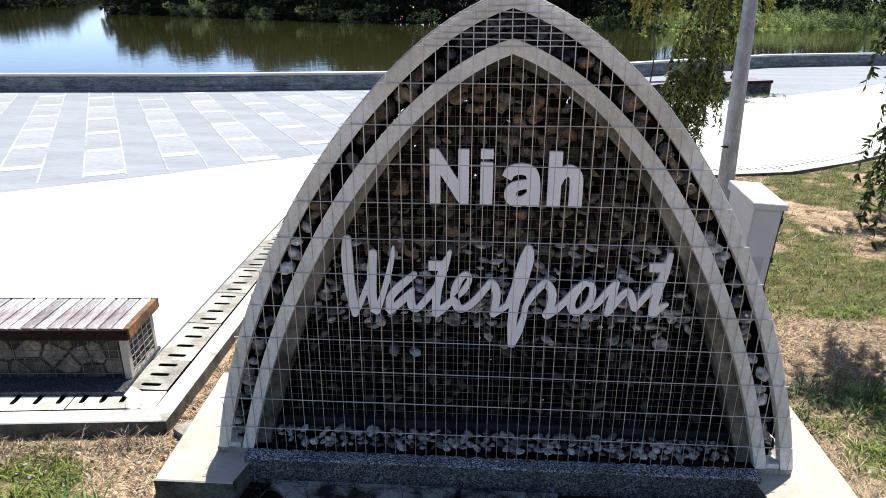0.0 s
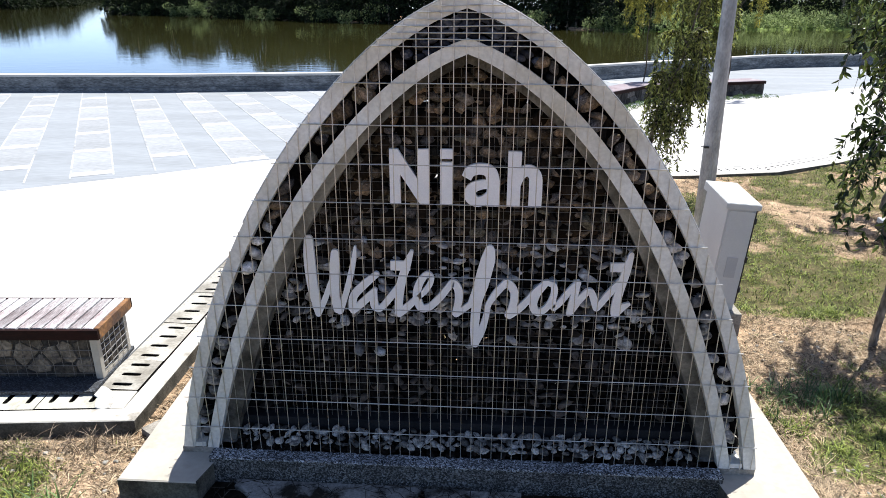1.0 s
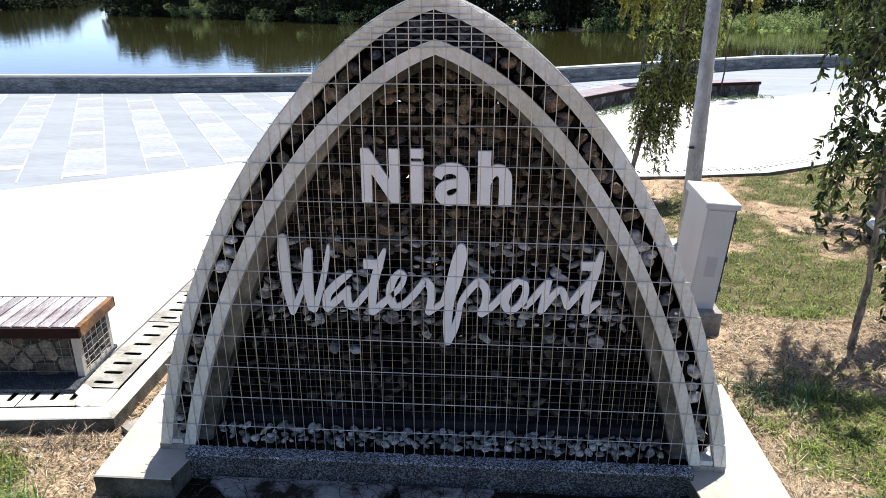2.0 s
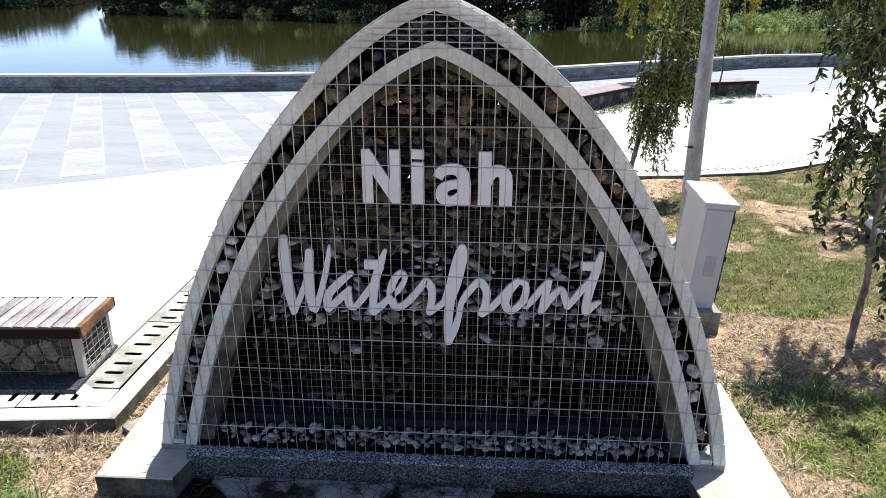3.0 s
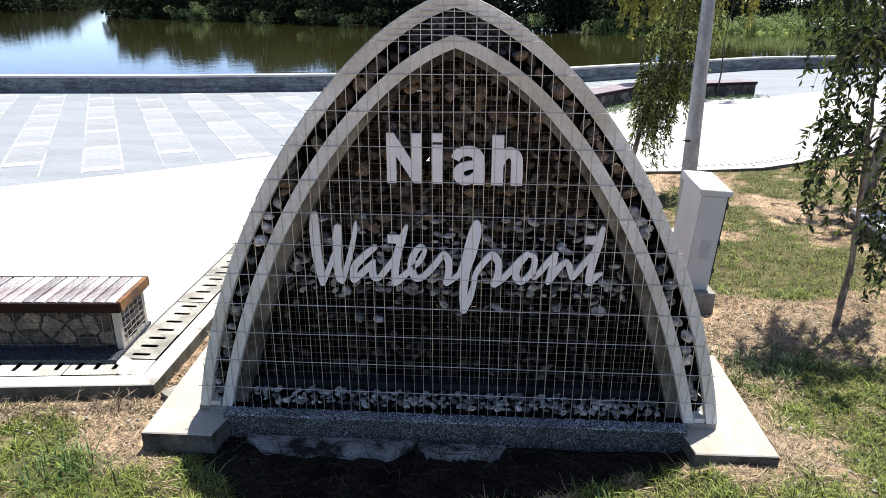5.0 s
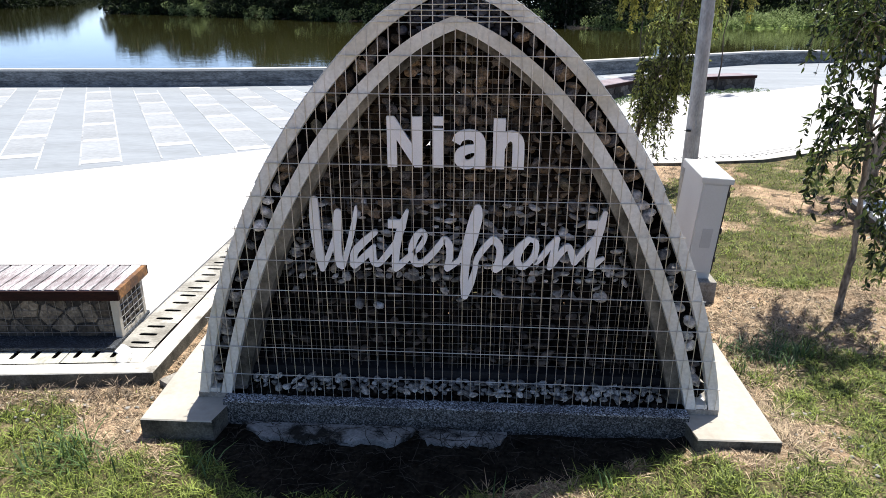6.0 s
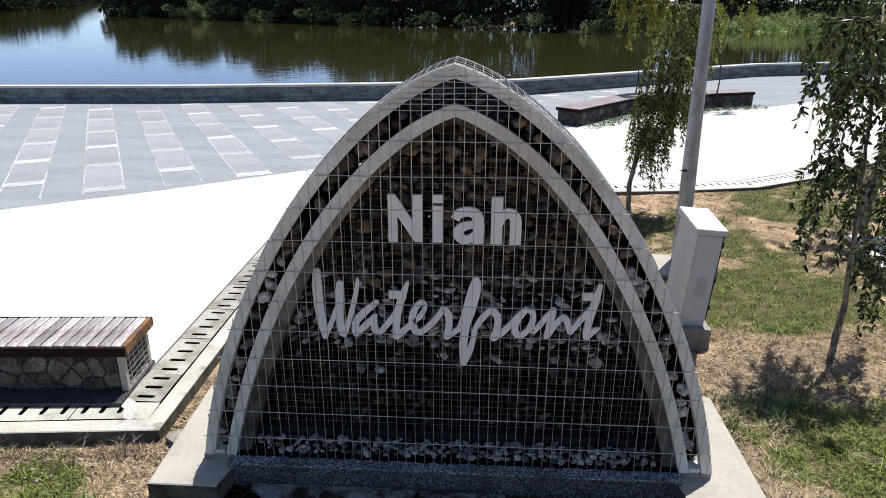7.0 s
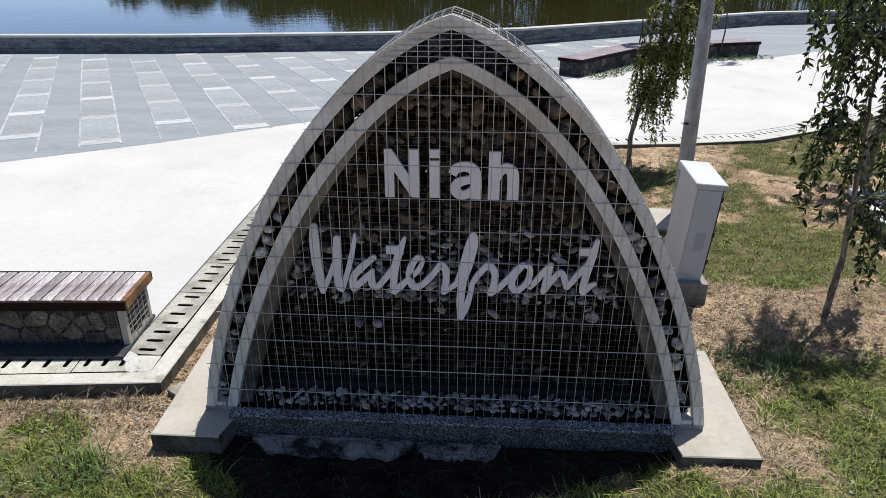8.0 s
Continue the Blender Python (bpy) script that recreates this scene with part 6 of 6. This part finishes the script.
for x, y, sp, count in tufts:
    for k in range(count):
        xx, yy = x + tuft_rng.gauss(0, sp), y + tuft_rng.gauss(0, sp)
        if lawn_ok(xx, yy):
            T.append((xx, yy, lawn_z(xx, yy)))
blade_mesh("grass_tufts", T, 0.07, 0.17, 0.0085, 1.5, M_TUFT, "longer dark green grass tufts")
D = [(1.98 + tuft_rng.gauss(0.06, 0.05), tuft_rng.uniform(2.95, 4.0)) for k in range(900)] + [(-1.66 + tuft_rng.gauss(0, 0.03), tuft_rng.uniform(3.35, 5)) for k in range(500)] + [(tuft_rng.uniform(-3.2, -1.75), 0) for k in range(900)]
D = [(x, y if y else 3.34 + (x + 2.0) * 0.098 - abs(tuft_rng.gauss(0, 0.06))) for x, y in D]
blade_mesh("dry_fringe", [(x, y, lawn_z(x, y)) for x, y in D if lawn_ok(x, y)], 0.015, 0.06, 0.0045, 3.0, M_STRAW, "straw-coloured grass along the concrete edges")
# dead leaves lying about
n = 30000
x, y = rng.uniform(-3.2, 4.6, n), rng.uniform(1.9, 7.5, n)
keep = [i for i in range(n) if lawn_ok(x[i], y[i]) and rng.random() < 1.05 - green_at(x[i], y[i])]
P = np.array([(x[i], y[i], lawn_z(x[i], y[i]) + 0.012) for i in keep])
n = len(P)
A = unit(n) * np.array((1, 1, 0.25))
leaf_mesh("leaf_litter", P, A, np.tile((0.0, 0.0, 1.0), (n, 1)) + unit(n) * 0.5, rng.uniform(0.008, 0.036, n), rng.uniform(0.005, 0.015, n), M_LITTER)
tagged(bpy.data.objects["leaf_litter"], "small dead brown leaves on the lawn", "leaf litter")
# pale gravel on the bare soil
chips = Heap(GREY)
grit = random.Random(31)
for x0, x1, y0, y1, count in ((-3.1, -1.65, 2.95, 3.3, 70), (1.75, 2.5, 2.75, 3.4, 45), (2.2, 3.4, 4.3, 5.0, 50)):
    for k in range(count):
        xx, yy = grit.uniform(x0, x1), grit.uniform(y0, y1)
        if lawn_ok(xx, yy):
            q = grit.uniform(0.012, 0.034)
            chips.add((xx, yy, lawn_z(xx, yy) + q * 0.2), (q, q, q * 0.8), 0.4)
gravel = chips.make("pale_gravel", M_COVER, None)
tagged(gravel, "small pale stones scattered on the bare soil", "gravel", kind="stuff")
# dry weeds that straggle along the kerb
bm = bmesh.new()
for k in range(150):
    x0 = grit.uniform(-3.3, -1.75)
    y0 = 3.33 + (x0 + 2.0) * 0.098 - abs(grit.gauss(0, 0.06))
    a, ln = grit.uniform(0, 6.28), grit.uniform(0.05, 0.17)
    lean = grit.uniform(0.3, 1.3)
    z0 = lawn_z(x0, y0)
    stem = []
    for i in range(5):
        f = i / 4
        xx = x0 + math.cos(a) * ln * lean * f * f + grit.uniform(-0.006, 0.006)
        yy = min(y0 + math.sin(a) * ln * lean * f * f, 3.42 + (xx + 2.0) * 0.098 - 0.012)
        stem.append((xx, yy, z0 + ln * (f - 0.35 * lean * f * f)))
    tube(bm, stem, [0.0022, 0.002, 0.0017, 0.0013, 0.0008], 4)
    for i in (2, 3):
        b2 = a + grit.uniform(-1.5, 1.5)
        p = stem[i]
        tube(bm, [p, (p[0] + math.cos(b2) * 0.03, min(p[1] + math.sin(b2) * 0.03, 3.40 + (p[0] + 2.0) * 0.098), p[2] + grit.uniform(0.0, 0.025))], [0.0014, 0.0007], 4)
tagged(part("dry_weeds", bm, M_WEED), "dead straggly weed stems along the concrete kerb", "weeds", kind="stuff")
# weeds at the far bench
C, R = [], []
for p, d in along(shifted(FBL, -0.35), 0.16):
    C.append((p.x + rng.uniform(-0.12, 0.12), p.y + rng.uniform(-0.1, 0.1), 0.03))
    R.append((0.17, 0.15, rng.uniform(0.02, 0.08)))
tagged(leaf_mesh("bench_weeds", *blob_leaves(C, R, 110, 0.035), M_TUFT), "green weeds growing along the far bench", "weeds")

# ---- paving pieces ----
U, V = Vector((-0.49, 0.872)), Vector((0.872, 0.49))
zone_poly = TILE_EDGE + [(x, y - 0.05) for x, y in PARAPET[::-1] if x < 30]


def tile_mesh(w, l, material):
    b = bmesh.new()
    box(b, -w / 2, -l / 2, 0.0, w / 2, l / 2, 0.004)
    me = bpy.data.meshes.new("tile")
    bmesh.ops.recalc_face_normals(b, faces=b.faces)
    b.to_mesh(me)
    b.free()
    me.materials.append(material)
    return me


RUNG, LINE = tile_mesh(0.525, 0.26, M_TILE_LIGHT), tile_mesh(0.026, 1.68, M_TILE_LINE)
FIELD = tile_mesh(0.516, 1.42, M_TILE_PALE)
ang = math.degrees(math.atan2(V.y, V.x))
for k in range(-9, 14):
    v0 = -0.35 + 1.085 * k
    for j in range(2, 22):
        u0 = (10.5 if k % 2 == 0 else 11.33) + 1.68 * (j - 4)
        p = U * u0 + V * (v0 + 0.27)
        if inside(zone_poly, p.x, p.y) and abs(p.x) < 16:
            ob = new("tile", RUNG)
            ob.matrix_world = pose(p.x, p.y, 0.0016, 0, 0, ang)
            ob.parent = paving
        p = p + U * 0.84
        if abs(p.x) < 14 and p.x < 5 and all(inside(zone_poly, p.x + c * V.x + e * U.x, p.y + c * V.y + e * U.y) for c in (-0.25, 0.25) for e in (-0.7, 0.7)):
            ob = new("tile", FIELD)
            ob.matrix_world = pose(p.x, p.y, 0.0005, 0, 0, ang)
            ob.parent = paving
    for side in (0.0, 0.54):
        for j in range(2, 22):
            u0 = 4.0 + 1.68 * j - 8
            p = U * u0 + V * (v0 + side)
            if inside(zone_poly, p.x, p.y) and p.x < 6 and p.x > -14:
                ob = new("tile", LINE)
                ob.matrix_world = pose(p.x, p.y, 0.0026, 0, 0, ang)
                ob.parent = paving
